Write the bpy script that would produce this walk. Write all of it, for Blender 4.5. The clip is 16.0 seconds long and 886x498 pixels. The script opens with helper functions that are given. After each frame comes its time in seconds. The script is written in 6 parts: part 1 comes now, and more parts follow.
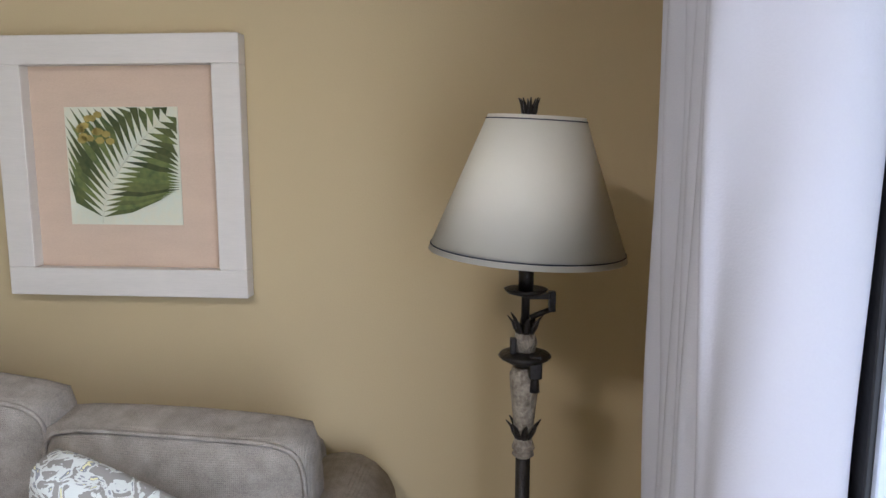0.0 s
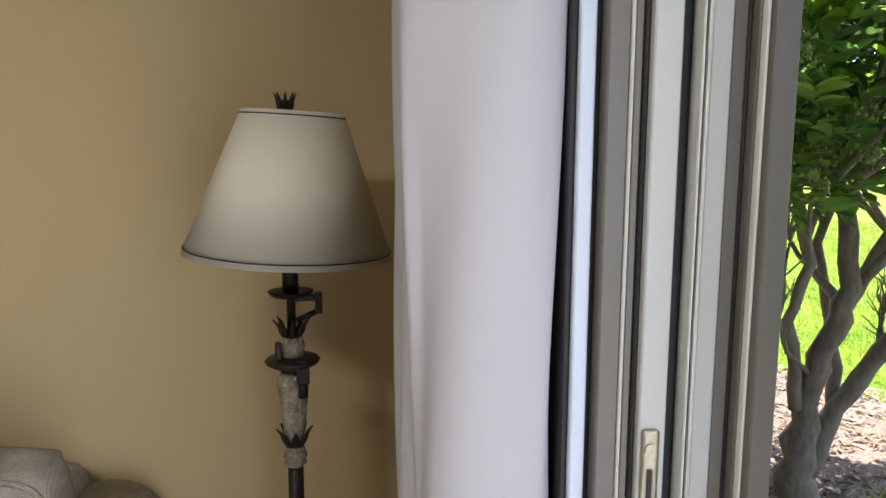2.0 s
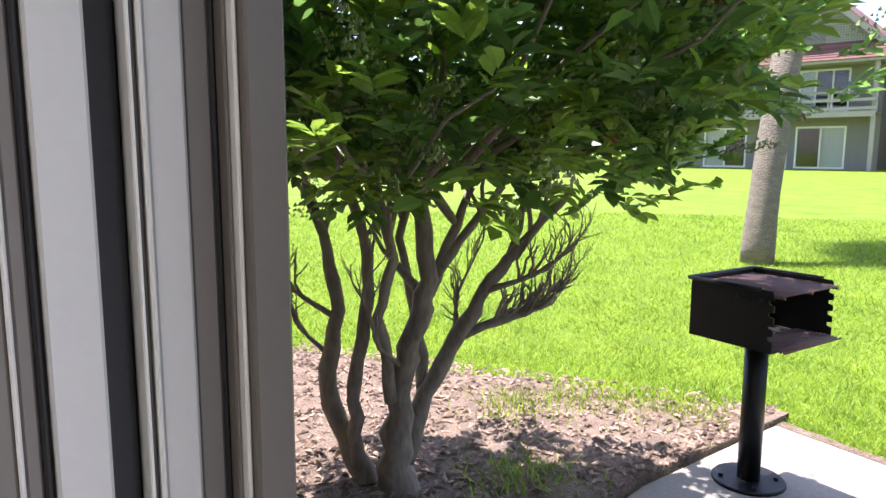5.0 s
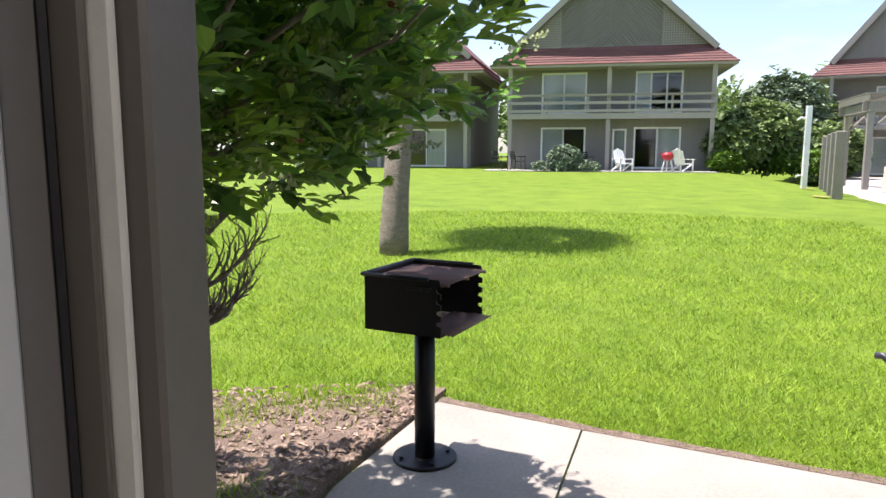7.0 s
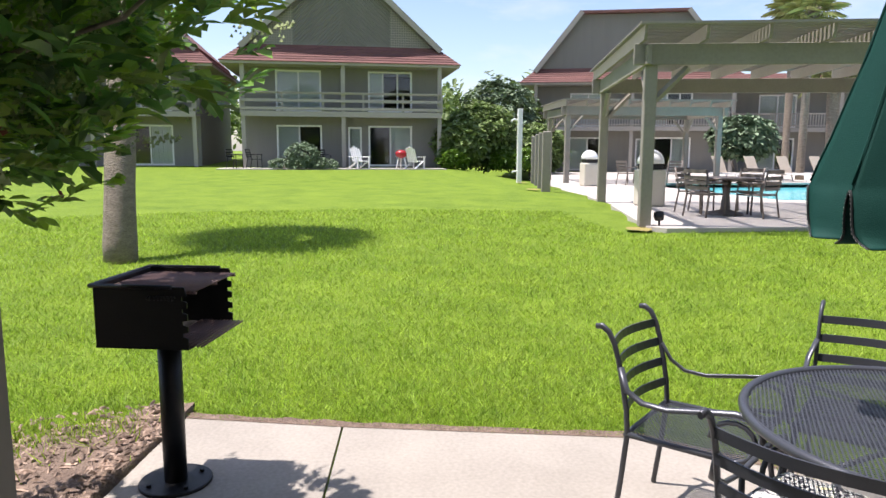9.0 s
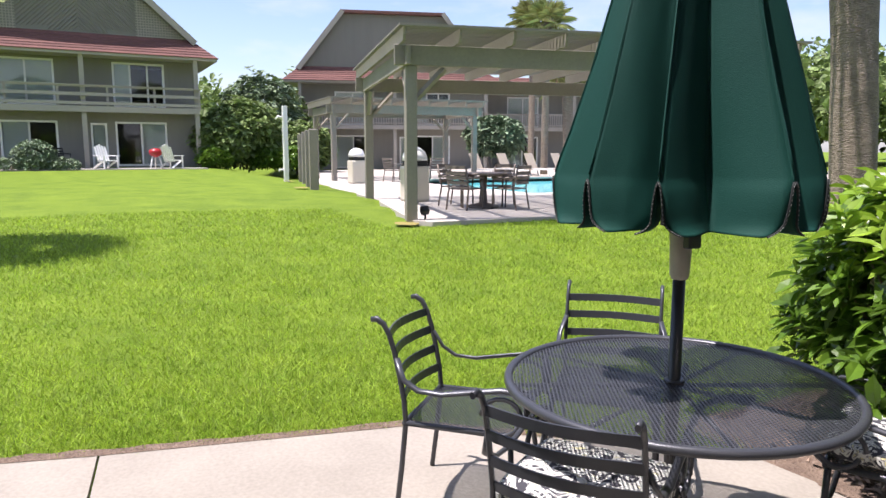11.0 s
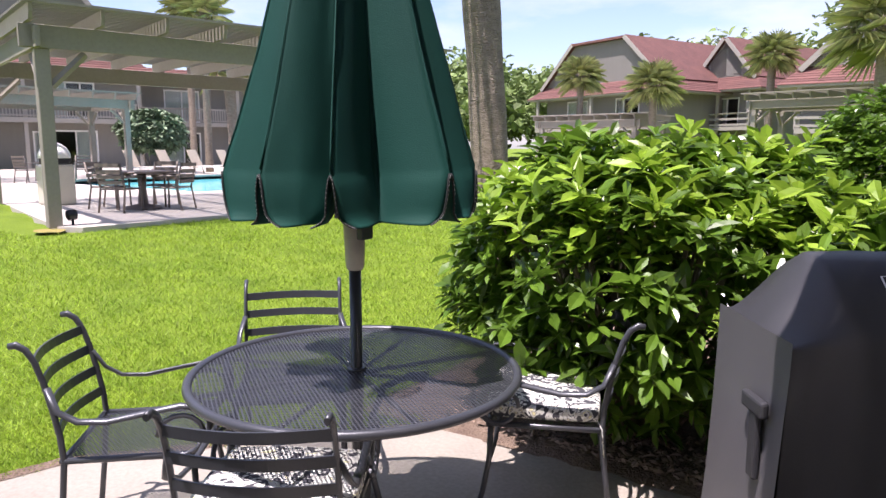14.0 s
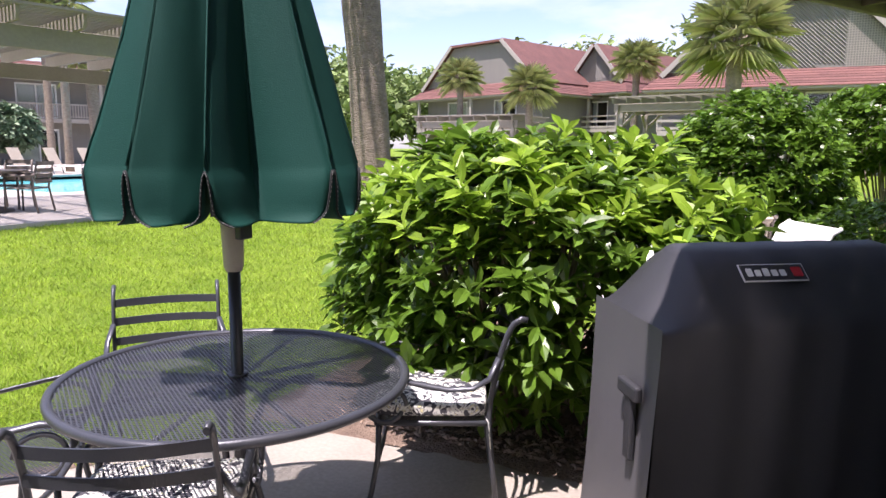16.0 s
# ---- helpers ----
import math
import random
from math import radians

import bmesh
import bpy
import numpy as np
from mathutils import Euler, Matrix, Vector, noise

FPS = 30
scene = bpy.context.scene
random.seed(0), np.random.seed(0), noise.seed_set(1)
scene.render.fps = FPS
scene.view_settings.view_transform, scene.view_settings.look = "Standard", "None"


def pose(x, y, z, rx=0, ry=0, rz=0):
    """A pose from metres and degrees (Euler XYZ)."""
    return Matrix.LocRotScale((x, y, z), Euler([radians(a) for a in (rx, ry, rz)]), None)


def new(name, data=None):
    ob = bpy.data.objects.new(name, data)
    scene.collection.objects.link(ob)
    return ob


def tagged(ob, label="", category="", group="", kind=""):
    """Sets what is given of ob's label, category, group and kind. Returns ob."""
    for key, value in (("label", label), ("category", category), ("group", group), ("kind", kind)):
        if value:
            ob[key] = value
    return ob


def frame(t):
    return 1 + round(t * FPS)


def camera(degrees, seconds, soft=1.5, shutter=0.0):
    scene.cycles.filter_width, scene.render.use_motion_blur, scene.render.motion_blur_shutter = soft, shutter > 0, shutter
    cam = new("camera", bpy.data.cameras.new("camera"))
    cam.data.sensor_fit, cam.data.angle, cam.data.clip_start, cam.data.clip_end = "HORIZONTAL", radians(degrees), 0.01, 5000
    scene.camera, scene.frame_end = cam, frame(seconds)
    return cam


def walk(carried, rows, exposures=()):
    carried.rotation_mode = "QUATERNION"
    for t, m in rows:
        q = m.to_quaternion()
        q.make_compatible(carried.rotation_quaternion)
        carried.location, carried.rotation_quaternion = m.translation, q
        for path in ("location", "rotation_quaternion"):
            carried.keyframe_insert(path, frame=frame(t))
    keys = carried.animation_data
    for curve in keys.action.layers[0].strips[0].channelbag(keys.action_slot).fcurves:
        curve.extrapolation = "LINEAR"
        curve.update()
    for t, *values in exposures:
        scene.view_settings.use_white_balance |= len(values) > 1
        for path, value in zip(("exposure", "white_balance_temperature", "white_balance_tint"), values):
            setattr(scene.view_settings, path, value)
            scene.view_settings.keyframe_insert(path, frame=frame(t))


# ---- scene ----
cam = camera(65.36, 16.0)
ROWS = [
    (0, -0.050, 0.000, 1.569, -2.08, -8.10, -0.06),
    (0.5, 0.008, 0.012, 1.564, -5.41, -8.05, -0.08),
    (1, 0.060, 0.028, 1.563, -8.76, -8.04, -0.00),
    (1.5, 0.084, 0.026, 1.562, -12.45, -8.07, -0.08),
    (2, 0.095, 0.014, 1.560, -15.93, -7.96, -0.09),
    (2.5, 0.097, 0.001, 1.558, -19.20, -7.92, -0.15),
    (3, 0.092, -0.020, 1.558, -22.71, -7.90, -0.11),
    (3.5, 0.134, 0.022, 1.556, -27.16, -7.97, -0.16),
    (4, 0.216, 0.093, 1.548, -33.04, -7.97, -0.13),
    (4.5, 0.299, 0.165, 1.547, -40.62, -8.03, -0.29),
    (5, 0.348, 0.206, 1.560, -47.45, -8.05, -0.20),
    (7.5, 0.377, 0.452, 1.558, -83.83, -7.99, -0.21),
    (8, 0.386, 0.464, 1.555, -89.15, -8.05, -0.20),
    (8.5, 0.400, 0.466, 1.553, -94.13, -8.06, -0.17),
    (9, 0.421, 0.475, 1.549, -98.84, -8.05, -0.25),
    (9.5, 0.434, 0.471, 1.544, -103.28, -8.10, -0.10),
    (10, 0.444, 0.467, 1.538, -108.33, -8.10, -0.09),
    (12.5, 0.467, 0.450, 1.532, -131.49, -8.28, -0.03),
    (13, 0.479, 0.443, 1.528, -136.40, -8.30, -0.05),
    (13.5, 0.486, 0.439, 1.528, -140.81, -8.35, -0.08),
    (14, 0.491, 0.439, 1.527, -144.61, -8.37, -0.10),
    (14.5, 0.493, 0.432, 1.519, -147.73, -8.28, -0.17),
    (15, 0.492, 0.433, 1.520, -150.44, -8.30, -0.33),
    (15.5, 0.498, 0.432, 1.517, -152.61, -8.33, -0.44),
    (16, 0.502, 0.425, 1.516, -154.25, -8.34, -0.42),
]
EXPOSURES = [(0.0, 2.4, 5450, 17), (0.5, 2.25, 6450, 20), (1.0, 2.2, 6500, 20), (2.0, 2.05, 6150, 15), (3.0, 1.95, 6050, 15), (4.0, 1.8, 6050, 19), (5.0, 1.65, 6100, 23), (7.5, 0.95, 6300, 20), (9.0, 0.8, 6300, 20), (12.5, 0.85, 6300, 26), (16.0, 1.05, 6300, 30)]
walk(cam, [(t, pose(x, y, z, 90 + pitch, roll, yaw)) for t, x, y, z, yaw, pitch, roll in ROWS], EXPOSURES)

# ---------- world and sun ----------
SUN_ELEV, SHADOW = 71.0, Vector((-0.22, -1.0, 0)).normalized()
world = bpy.data.worlds.new("sky")
scene.world = world
world.use_nodes = True
wn, wl = world.node_tree.nodes, world.node_tree.links
sky = wn.new("ShaderNodeTexSky")
sky.sky_type, sky.sun_disc = "NISHITA", False
sky.sun_elevation = radians(SUN_ELEV)
sky.sun_rotation = math.atan2(-SHADOW.x, -SHADOW.y)
# broken cloud over the blue
geo = wn.new("ShaderNodeTexCoord")
mp = wn.new("ShaderNodeMapping")
mp.inputs["Scale"].default_value = (1.0, 1.0, 3.2)
cl = wn.new("ShaderNodeTexNoise")
cl.inputs["Scale"].default_value, cl.inputs["Detail"].default_value, cl.inputs["Roughness"].default_value = 2.6, 9, 0.58
rp = wn.new("ShaderNodeValToRGB")
rp.color_ramp.elements[0].position, rp.color_ramp.elements[1].position = 0.47, 0.76
mx = wn.new("ShaderNodeMixRGB")
mx.inputs["Color2"].default_value = (4.9, 5.2, 5.8, 1)
wl.new(geo.outputs["Generated"], mp.inputs["Vector"])
wl.new(mp.outputs["Vector"], cl.inputs["Vector"])
wl.new(cl.outputs["Fac"], rp.inputs["Fac"])
wl.new(rp.outputs["Color"], mx.inputs["Fac"])
wl.new(sky.outputs["Color"], mx.inputs["Color1"])
wl.new(mx.outputs["Color"], wn["Background"].inputs["Color"])
wn["Background"].inputs["Strength"].default_value = 0.12
sun = new("sun", bpy.data.lights.new("sun", "SUN"))
sun.data.energy, sun.data.angle, sun.data.color = 4.8, radians(0.55), (1.0, 0.95, 0.87)
down = SHADOW * math.cos(radians(SUN_ELEV)) + Vector((0, 0, -math.sin(radians(SUN_ELEV))))
sun.matrix_world = Matrix.Translation((0, 0, 30)) @ down.to_track_quat("-Z", "Y").to_matrix().to_4x4()

# area lamp added in the sliding door opening, standing in for the sky's light
door_fill = new("door_fill_light", bpy.data.lights.new("door_fill_light", "AREA"))
door_fill.data.shape, door_fill.data.size, door_fill.data.size_y, door_fill.data.energy, door_fill.data.color = "RECTANGLE", 1.6, 2.0, 11, (0.93, 0.97, 1.0)
door_fill.matrix_world = pose(0.585, 0.55, 0, 0, 0, -12) @ pose(0.04, -1.40, 1.05, 0, 90, 0)


# ---------- materials ----------
def mat(name, color, rough=0.6, metal=0.0, dark=0.75, scale=8.0, grain=60.0, bump=0.15, vary=0.0, stretch=(1, 1, 1), spec=0.5,
        trans=0.0, color2=None, depth=0.01):
    """Two scales of colour variation and a fine relief on object coordinates; vary: spread from piece to piece."""
    m = bpy.data.materials.new(name)
    m.use_nodes = True
    n, l = m.node_tree.nodes, m.node_tree.links
    b = n["Principled BSDF"]
    b.inputs["Roughness"].default_value, b.inputs["Metallic"].default_value = rough, metal
    b.inputs["Specular IOR Level"].default_value = spec
    tc, mpn = n.new("ShaderNodeTexCoord"), n.new("ShaderNodeMapping")
    mpn.inputs["Scale"].default_value = stretch
    l.new(tc.outputs["Object"], mpn.inputs["Vector"])
    big, fine = n.new("ShaderNodeTexNoise"), n.new("ShaderNodeTexNoise")
    big.inputs["Scale"].default_value, big.inputs["Detail"].default_value = scale, 5
    fine.inputs["Scale"].default_value, fine.inputs["Detail"].default_value = grain, 4
    for q in (big, fine):
        l.new(mpn.outputs["Vector"], q.inputs["Vector"])
    add = n.new("ShaderNodeMath")
    add.operation = "ADD"
    l.new(big.outputs["Fac"], add.inputs[0])
    l.new(fine.outputs["Fac"], add.inputs[1])
    r = n.new("ShaderNodeValToRGB")
    c2 = color2 or tuple(c * dark for c in color)
    r.color_ramp.elements[0].position, r.color_ramp.elements[1].position = 0.3, 0.72
    r.color_ramp.elements[0].color, r.color_ramp.elements[1].color = (*c2, 1), (*color, 1)
    half = n.new("ShaderNodeMath")
    half.operation = "MULTIPLY"
    half.inputs[1].default_value = 0.5
    l.new(add.outputs[0], half.inputs[0])
    l.new(half.outputs[0], r.inputs["Fac"])
    out = r.outputs["Color"]
    if vary:
        g = n.new("ShaderNodeNewGeometry")
        o = n.new("ShaderNodeObjectInfo")
        s = n.new("ShaderNodeMath")
        s.operation = "ADD"
        l.new(g.outputs["Random Per Island"], s.inputs[0])
        l.new(o.outputs["Random"], s.inputs[1])
        fr = n.new("ShaderNodeMath")
        fr.operation = "FRACT"
        l.new(s.outputs[0], fr.inputs[0])
        mr = n.new("ShaderNodeMapRange")
        mr.inputs["To Min"].default_value, mr.inputs["To Max"].default_value = 1 - vary, 1 + vary
        l.new(fr.outputs[0], mr.inputs["Value"])
        hs = n.new("ShaderNodeHueSaturation")
        l.new(mr.outputs[0], hs.inputs["Value"])
        l.new(out, hs.inputs["Color"])
        out = hs.outputs["Color"]
    l.new(out, b.inputs["Base Color"])
    if bump:
        bp = n.new("ShaderNodeBump")
        bp.inputs["Strength"].default_value, bp.inputs["Distance"].default_value = bump, depth
        l.new(fine.outputs["Fac"], bp.inputs["Height"])
        l.new(bp.outputs["Normal"], b.inputs["Normal"])
    if trans:
        t = n.new("ShaderNodeBsdfTranslucent")
        l.new(out, t.inputs["Color"])
        ms = n.new("ShaderNodeMixShader")
        ms.inputs["Fac"].default_value = trans
        l.new(b.outputs[0], ms.inputs[1])
        l.new(t.outputs[0], ms.inputs[2])
        l.new(ms.outputs[0], n["Material Output"].inputs["Surface"])
    return m


def weave(name, c1, c2, scale, rough=0.9):
    """Woven cloth: two crossed waves."""
    m = mat(name, c1, rough, color2=c2, scale=25, grain=400, bump=0.0, spec=0.2)
    n, l = m.node_tree.nodes, m.node_tree.links
    tc = n.new("ShaderNodeTexCoord")
    total = n.new("ShaderNodeMath")
    total.operation = "MULTIPLY"
    for i, axis in enumerate(("X", "Z")):
        w = n.new("ShaderNodeTexWave")
        w.bands_direction = axis
        w.inputs["Scale"].default_value, w.inputs["Distortion"].default_value = scale, 1.5
        l.new(tc.outputs["Object"], w.inputs["Vector"])
        l.new(w.outputs["Fac"], total.inputs[i])
    bp = n.new("ShaderNodeBump")
    bp.inputs["Strength"].default_value, bp.inputs["Distance"].default_value = 0.5, 0.004
    l.new(total.outputs[0], bp.inputs["Height"])
    l.new(bp.outputs["Normal"], n["Principled BSDF"].inputs["Normal"])
    return m


def glass_mat(name, tint=(0.9, 0.95, 0.95)):
    m = bpy.data.materials.new(name)
    m.use_nodes = True
    b = m.node_tree.nodes["Principled BSDF"]
    b.inputs["Base Color"].default_value = (*tint, 1)
    b.inputs["Roughness"].default_value, b.inputs["Transmission Weight"].default_value, b.inputs["IOR"].default_value = 0.02, 1.0, 1.45
    return m


def glow_mat(name, color, strength):
    m = bpy.data.materials.new(name)
    m.use_nodes = True
    b = m.node_tree.nodes["Principled BSDF"]
    b.inputs["Base Color"].default_value = (0.8, 0.8, 0.78, 1)
    b.inputs["Emission Color"].default_value, b.inputs["Emission Strength"].default_value = (*color, 1), strength
    return m


def print_mat(name, ground=(0.05, 0.05, 0.06)):
    """Cushion cloth with large pale leaves on charcoal and cream-yellow flowers."""
    m = mat(name, (0.62, 0.62, 0.55), 0.85, bump=0.1, grain=200)
    n, l = m.node_tree.nodes, m.node_tree.links
    tc = n.new("ShaderNodeTexCoord")
    v = n.new("ShaderNodeTexVoronoi")
    v.inputs["Scale"].default_value = 26
    nz = n.new("ShaderNodeTexNoise")
    nz.inputs["Scale"].default_value, nz.inputs["Detail"].default_value, nz.inputs["Distortion"].default_value = 17, 2, 2.5
    l.new(tc.outputs["Object"], v.inputs["Vector"])
    l.new(tc.outputs["Object"], nz.inputs["Vector"])
    r = n.new("ShaderNodeValToRGB")
    r.color_ramp.interpolation = "CONSTANT"
    e = r.color_ramp.elements
    e[0].color, e[1].position, e[1].color = (*ground, 1), 0.47, (0.62, 0.63, 0.58, 1)
    x = e.new(0.6)
    x.color = (0.25, 0.25, 0.26, 1)
    x = e.new(0.65)
    x.color = (0.7, 0.66, 0.36, 1)
    l.new(nz.outputs["Fac"], r.inputs["Fac"])
    l.new(r.outputs["Color"], n["Principled BSDF"].inputs["Base Color"])
    return m


M = {
    "wall_paint": mat("wall_paint", (0.50, 0.39, 0.215), 0.75, dark=0.95, scale=1.5, grain=220, bump=0.08, spec=0.3),
    "ceiling": mat("ceiling_paint", (0.75, 0.74, 0.7), 0.9, dark=0.95),
    "carpet": mat("carpet", (0.50, 0.44, 0.35), 0.95, dark=0.7, scale=4, grain=300, bump=0.5),
    "curtain": mat("curtain_cloth", (0.66, 0.64, 0.665), 0.9, dark=0.96, scale=3, grain=350, bump=0.12, trans=0.35, spec=0.2),
    "alu_gray": mat("taupe_frame", (0.155, 0.14, 0.122), 0.45, dark=0.9, scale=3, grain=120, bump=0.04),
    "alu_light": mat("pale_frame", (0.50, 0.50, 0.48), 0.4, dark=0.94, scale=3, grain=120, bump=0.04),
    "gasket": mat("black_gasket", (0.015, 0.015, 0.017), 0.6, dark=0.7),
    "strip": mat("pale_blue_strip", (0.60, 0.66, 0.78), 0.5, dark=0.95),
    "brass": mat("worn_brass", (0.50, 0.45, 0.35), 0.4, 0.8, dark=0.7, grain=150),
    "bronze": mat("dark_bronze", (0.028, 0.022, 0.018), 0.42, 0.5, dark=0.5, scale=20, grain=140, bump=0.25),
    "carved": mat("carved_stone_resin", (0.42, 0.36, 0.27), 0.7, color2=(0.09, 0.065, 0.045), scale=35, grain=110, bump=0.8),
    "shade": mat("lamp_shade_linen", (0.80, 0.745, 0.62), 0.9, dark=0.97, scale=30, grain=500, bump=0.12, trans=0.25, spec=0.2),
    "thread": mat("dark_trim", (0.02, 0.02, 0.035), 0.8),
    "sofa": weave("sofa_tweed", (0.42, 0.365, 0.30), (0.19, 0.165, 0.135), 70),
    "pillow": print_mat("pillow_print", (0.27, 0.25, 0.22)),
    "cushion": print_mat("cushion_print"),
    "frame_wood": mat("limed_wood", (0.66, 0.60, 0.52), 0.6, dark=0.9, scale=3, grain=30, stretch=(1, 1, 12), bump=0.1),
    "matboard": mat("grasscloth_mat", (0.62, 0.46, 0.33), 0.9, dark=0.84, scale=5, grain=160, stretch=(1, 1, 4), bump=0.2),
    "art_bg": mat("art_paper", (0.58, 0.62, 0.50), 0.9, color2=(0.66, 0.60, 0.42), scale=5),
    "art_leaf": mat("art_leaf", (0.15, 0.155, 0.04), 0.9, color2=(0.035, 0.06, 0.02), scale=12, vary=0.5),
    "art_gold": mat("art_gold", (0.42, 0.32, 0.08), 0.9, vary=0.3),
    "grass": mat("lawn", (0.215, 0.305, 0.03), 0.85, color2=(0.085, 0.15, 0.015), scale=1.6, grain=38, bump=0.9, depth=0.04, spec=0.15),
    "blade": mat("grass_blade", (0.38, 0.50, 0.05), 0.55, color2=(0.17, 0.30, 0.025), scale=2.2, grain=12, bump=0, vary=0.5, trans=0.5, spec=0.3),
    "mulch": mat("mulch", (0.32, 0.235, 0.17), 0.95, color2=(0.12, 0.08, 0.058), scale=7, grain=70, bump=1.0, depth=0.03),
    "chip": mat("bark_chip", (0.40, 0.30, 0.23), 0.95, color2=(0.19, 0.13, 0.09), scale=10, grain=50, vary=0.55),
    "concrete": mat("concrete", (0.38, 0.345, 0.29), 0.85, dark=0.68, scale=2.2, grain=45, bump=0.3, spec=0.3),
    "joint": mat("dark_joint", (0.05, 0.045, 0.04), 0.95),
    "deck": mat("pool_deck", (0.48, 0.44, 0.39), 0.85, dark=0.88, scale=1.0, grain=20),
    "leaf": mat("glossy_leaf", (0.20, 0.35, 0.08), 0.30, color2=(0.10, 0.21, 0.05), scale=2.5, grain=15, bump=0.05, vary=0.55, trans=0.6),
    "leaf_young": mat("young_leaf", (0.32, 0.48, 0.06), 0.35, color2=(0.22, 0.37, 0.05), scale=2.5, grain=15, bump=0.05, vary=0.4, trans=0.5),
    "leaf_dead": mat("russet_leaf", (0.22, 0.06, 0.025), 0.7, vary=0.4, trans=0.2),
    "flower": mat("pale_buds", (0.50, 0.55, 0.27), 0.7, color2=(0.34, 0.42, 0.16), vary=0.3),
    "bush": mat("bush_leaf", (0.15, 0.27, 0.028), 0.28, color2=(0.065, 0.14, 0.014), scale=3, grain=14, bump=0.05, vary=0.4, trans=0.35),
    "bush_young": mat("bush_young_leaf", (0.34, 0.50, 0.05), 0.35, color2=(0.21, 0.36, 0.03), scale=3, grain=14, bump=0.05, vary=0.3, trans=0.4),
    "far_leaf": mat("far_leaf", (0.22, 0.30, 0.09), 0.7, color2=(0.11, 0.17, 0.05), scale=0.8, grain=6, bump=0, vary=0.45, trans=0.2),
    "silver_leaf": mat("silver_leaf", (0.22, 0.29, 0.17), 0.7, color2=(0.10, 0.15, 0.08), scale=1, grain=6, bump=0, vary=0.35),
    "frond": mat("palm_frond", (0.22, 0.31, 0.08), 0.55, color2=(0.36, 0.34, 0.14), scale=0.5, grain=5, bump=0, vary=0.4, trans=0.2),
    "bark": mat("smooth_bark", (0.42, 0.36, 0.29), 0.85, color2=(0.17, 0.13, 0.10), scale=5, grain=40, stretch=(1, 1, 0.35), bump=0.5),
    "palm_bark": mat("palm_bark", (0.34, 0.285, 0.22), 0.95, color2=(0.15, 0.12, 0.09), scale=6, grain=30, stretch=(1, 1, 2.5), bump=1.0, depth=0.03),
    "black_steel": mat("black_steel", (0.014, 0.014, 0.015), 0.42, 0.3, dark=0.6, scale=9, grain=90, bump=0.12),
    "sooty": mat("sooty_steel", (0.02, 0.016, 0.015), 0.8, dark=0.6),
    "rust": mat("rusty_grate", (0.20, 0.115, 0.09), 0.75, 0.2, color2=(0.11, 0.075, 0.075), scale=14, grain=90, bump=0.3),
    "chair_metal": mat("charcoal_metal", (0.075, 0.08, 0.092), 0.34, 0.35, dark=0.8, scale=6, grain=180, bump=0.08),
    "umbrella": mat("green_canvas", (0.004, 0.058, 0.045), 0.75, color2=(0.003, 0.044, 0.034), scale=3, grain=260, bump=0.15, trans=0.03, spec=0.25),
    "umb_trim": mat("dark_binding", (0.015, 0.02, 0.02), 0.85),
    "stitch": mat("pale_stitching", (0.22, 0.24, 0.23), 0.9),
    "ivory": mat("ivory_plastic", (0.60, 0.56, 0.46), 0.45, dark=0.92),
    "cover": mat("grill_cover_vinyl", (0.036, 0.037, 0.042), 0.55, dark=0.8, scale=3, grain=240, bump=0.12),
    "cover_sunlit_side": mat("grill_cover_sunlit_vinyl", (0.11, 0.11, 0.118), 0.5, dark=0.85, scale=3, grain=240, bump=0.1),
    "logo_white": mat("label_white", (0.75, 0.75, 0.75), 0.6),
    "logo_red": mat("label_red", (0.5, 0.02, 0.03), 0.6),
    "siding": mat("grey_green_siding", (0.215, 0.205, 0.18), 0.85, dark=0.85, scale=0.6, grain=14, stretch=(6, 6, 0.6), bump=0.2),
    "trim_wood": mat("taupe_trim", (0.36, 0.335, 0.29), 0.8, dark=0.85, scale=1, grain=12),
    "shingle": mat("red_shingle", (0.20, 0.09, 0.075), 0.9, color2=(0.11, 0.052, 0.046), scale=1.0, grain=9, stretch=(1, 1, 3), bump=0.6, depth=0.04, vary=0.18),
    "white_trim": mat("white_trim", (0.72, 0.72, 0.68), 0.5, dark=0.93),
    "blind": mat("pale_curtain", (0.48, 0.50, 0.44), 0.9, dark=0.85, scale=2, stretch=(8, 8, 0.3)),
    "unlit_room_dark": mat("unlit_room_dark", (0.05, 0.048, 0.045), 0.9),
    "fill_glass": glow_mat("frosted_fill_glass", (1.0, 0.93, 0.82), 17.0),
    "glass": glass_mat("window_glass"),
    "pool": mat("pool_water", (0.10, 0.50, 0.55), 0.12, color2=(0.16, 0.60, 0.63), scale=0.8, grain=5, bump=0.15, spec=0.15),
    "pool_tile": mat("pool_plaster", (0.22, 0.58, 0.62), 0.6, dark=0.85, scale=2),
    "pergola": mat("pergola_paint", (0.28, 0.255, 0.215), 0.8, dark=0.8, scale=1.5, grain=20, stretch=(1, 1, 1), bump=0.15),
    "sling": mat("lounger_sling", (0.50, 0.43, 0.34), 0.8),
    "white_plastic": mat("white_plastic", (0.78, 0.78, 0.76), 0.45, dark=0.95),
    "red_paint": mat("red_enamel", (0.45, 0.02, 0.03), 0.35),
    "brown_metal": mat("brown_metal", (0.20, 0.165, 0.14), 0.5, 0.2),
    "straw": mat("straw_patch", (0.30, 0.25, 0.07), 0.95, grain=40, bump=0.5),
}


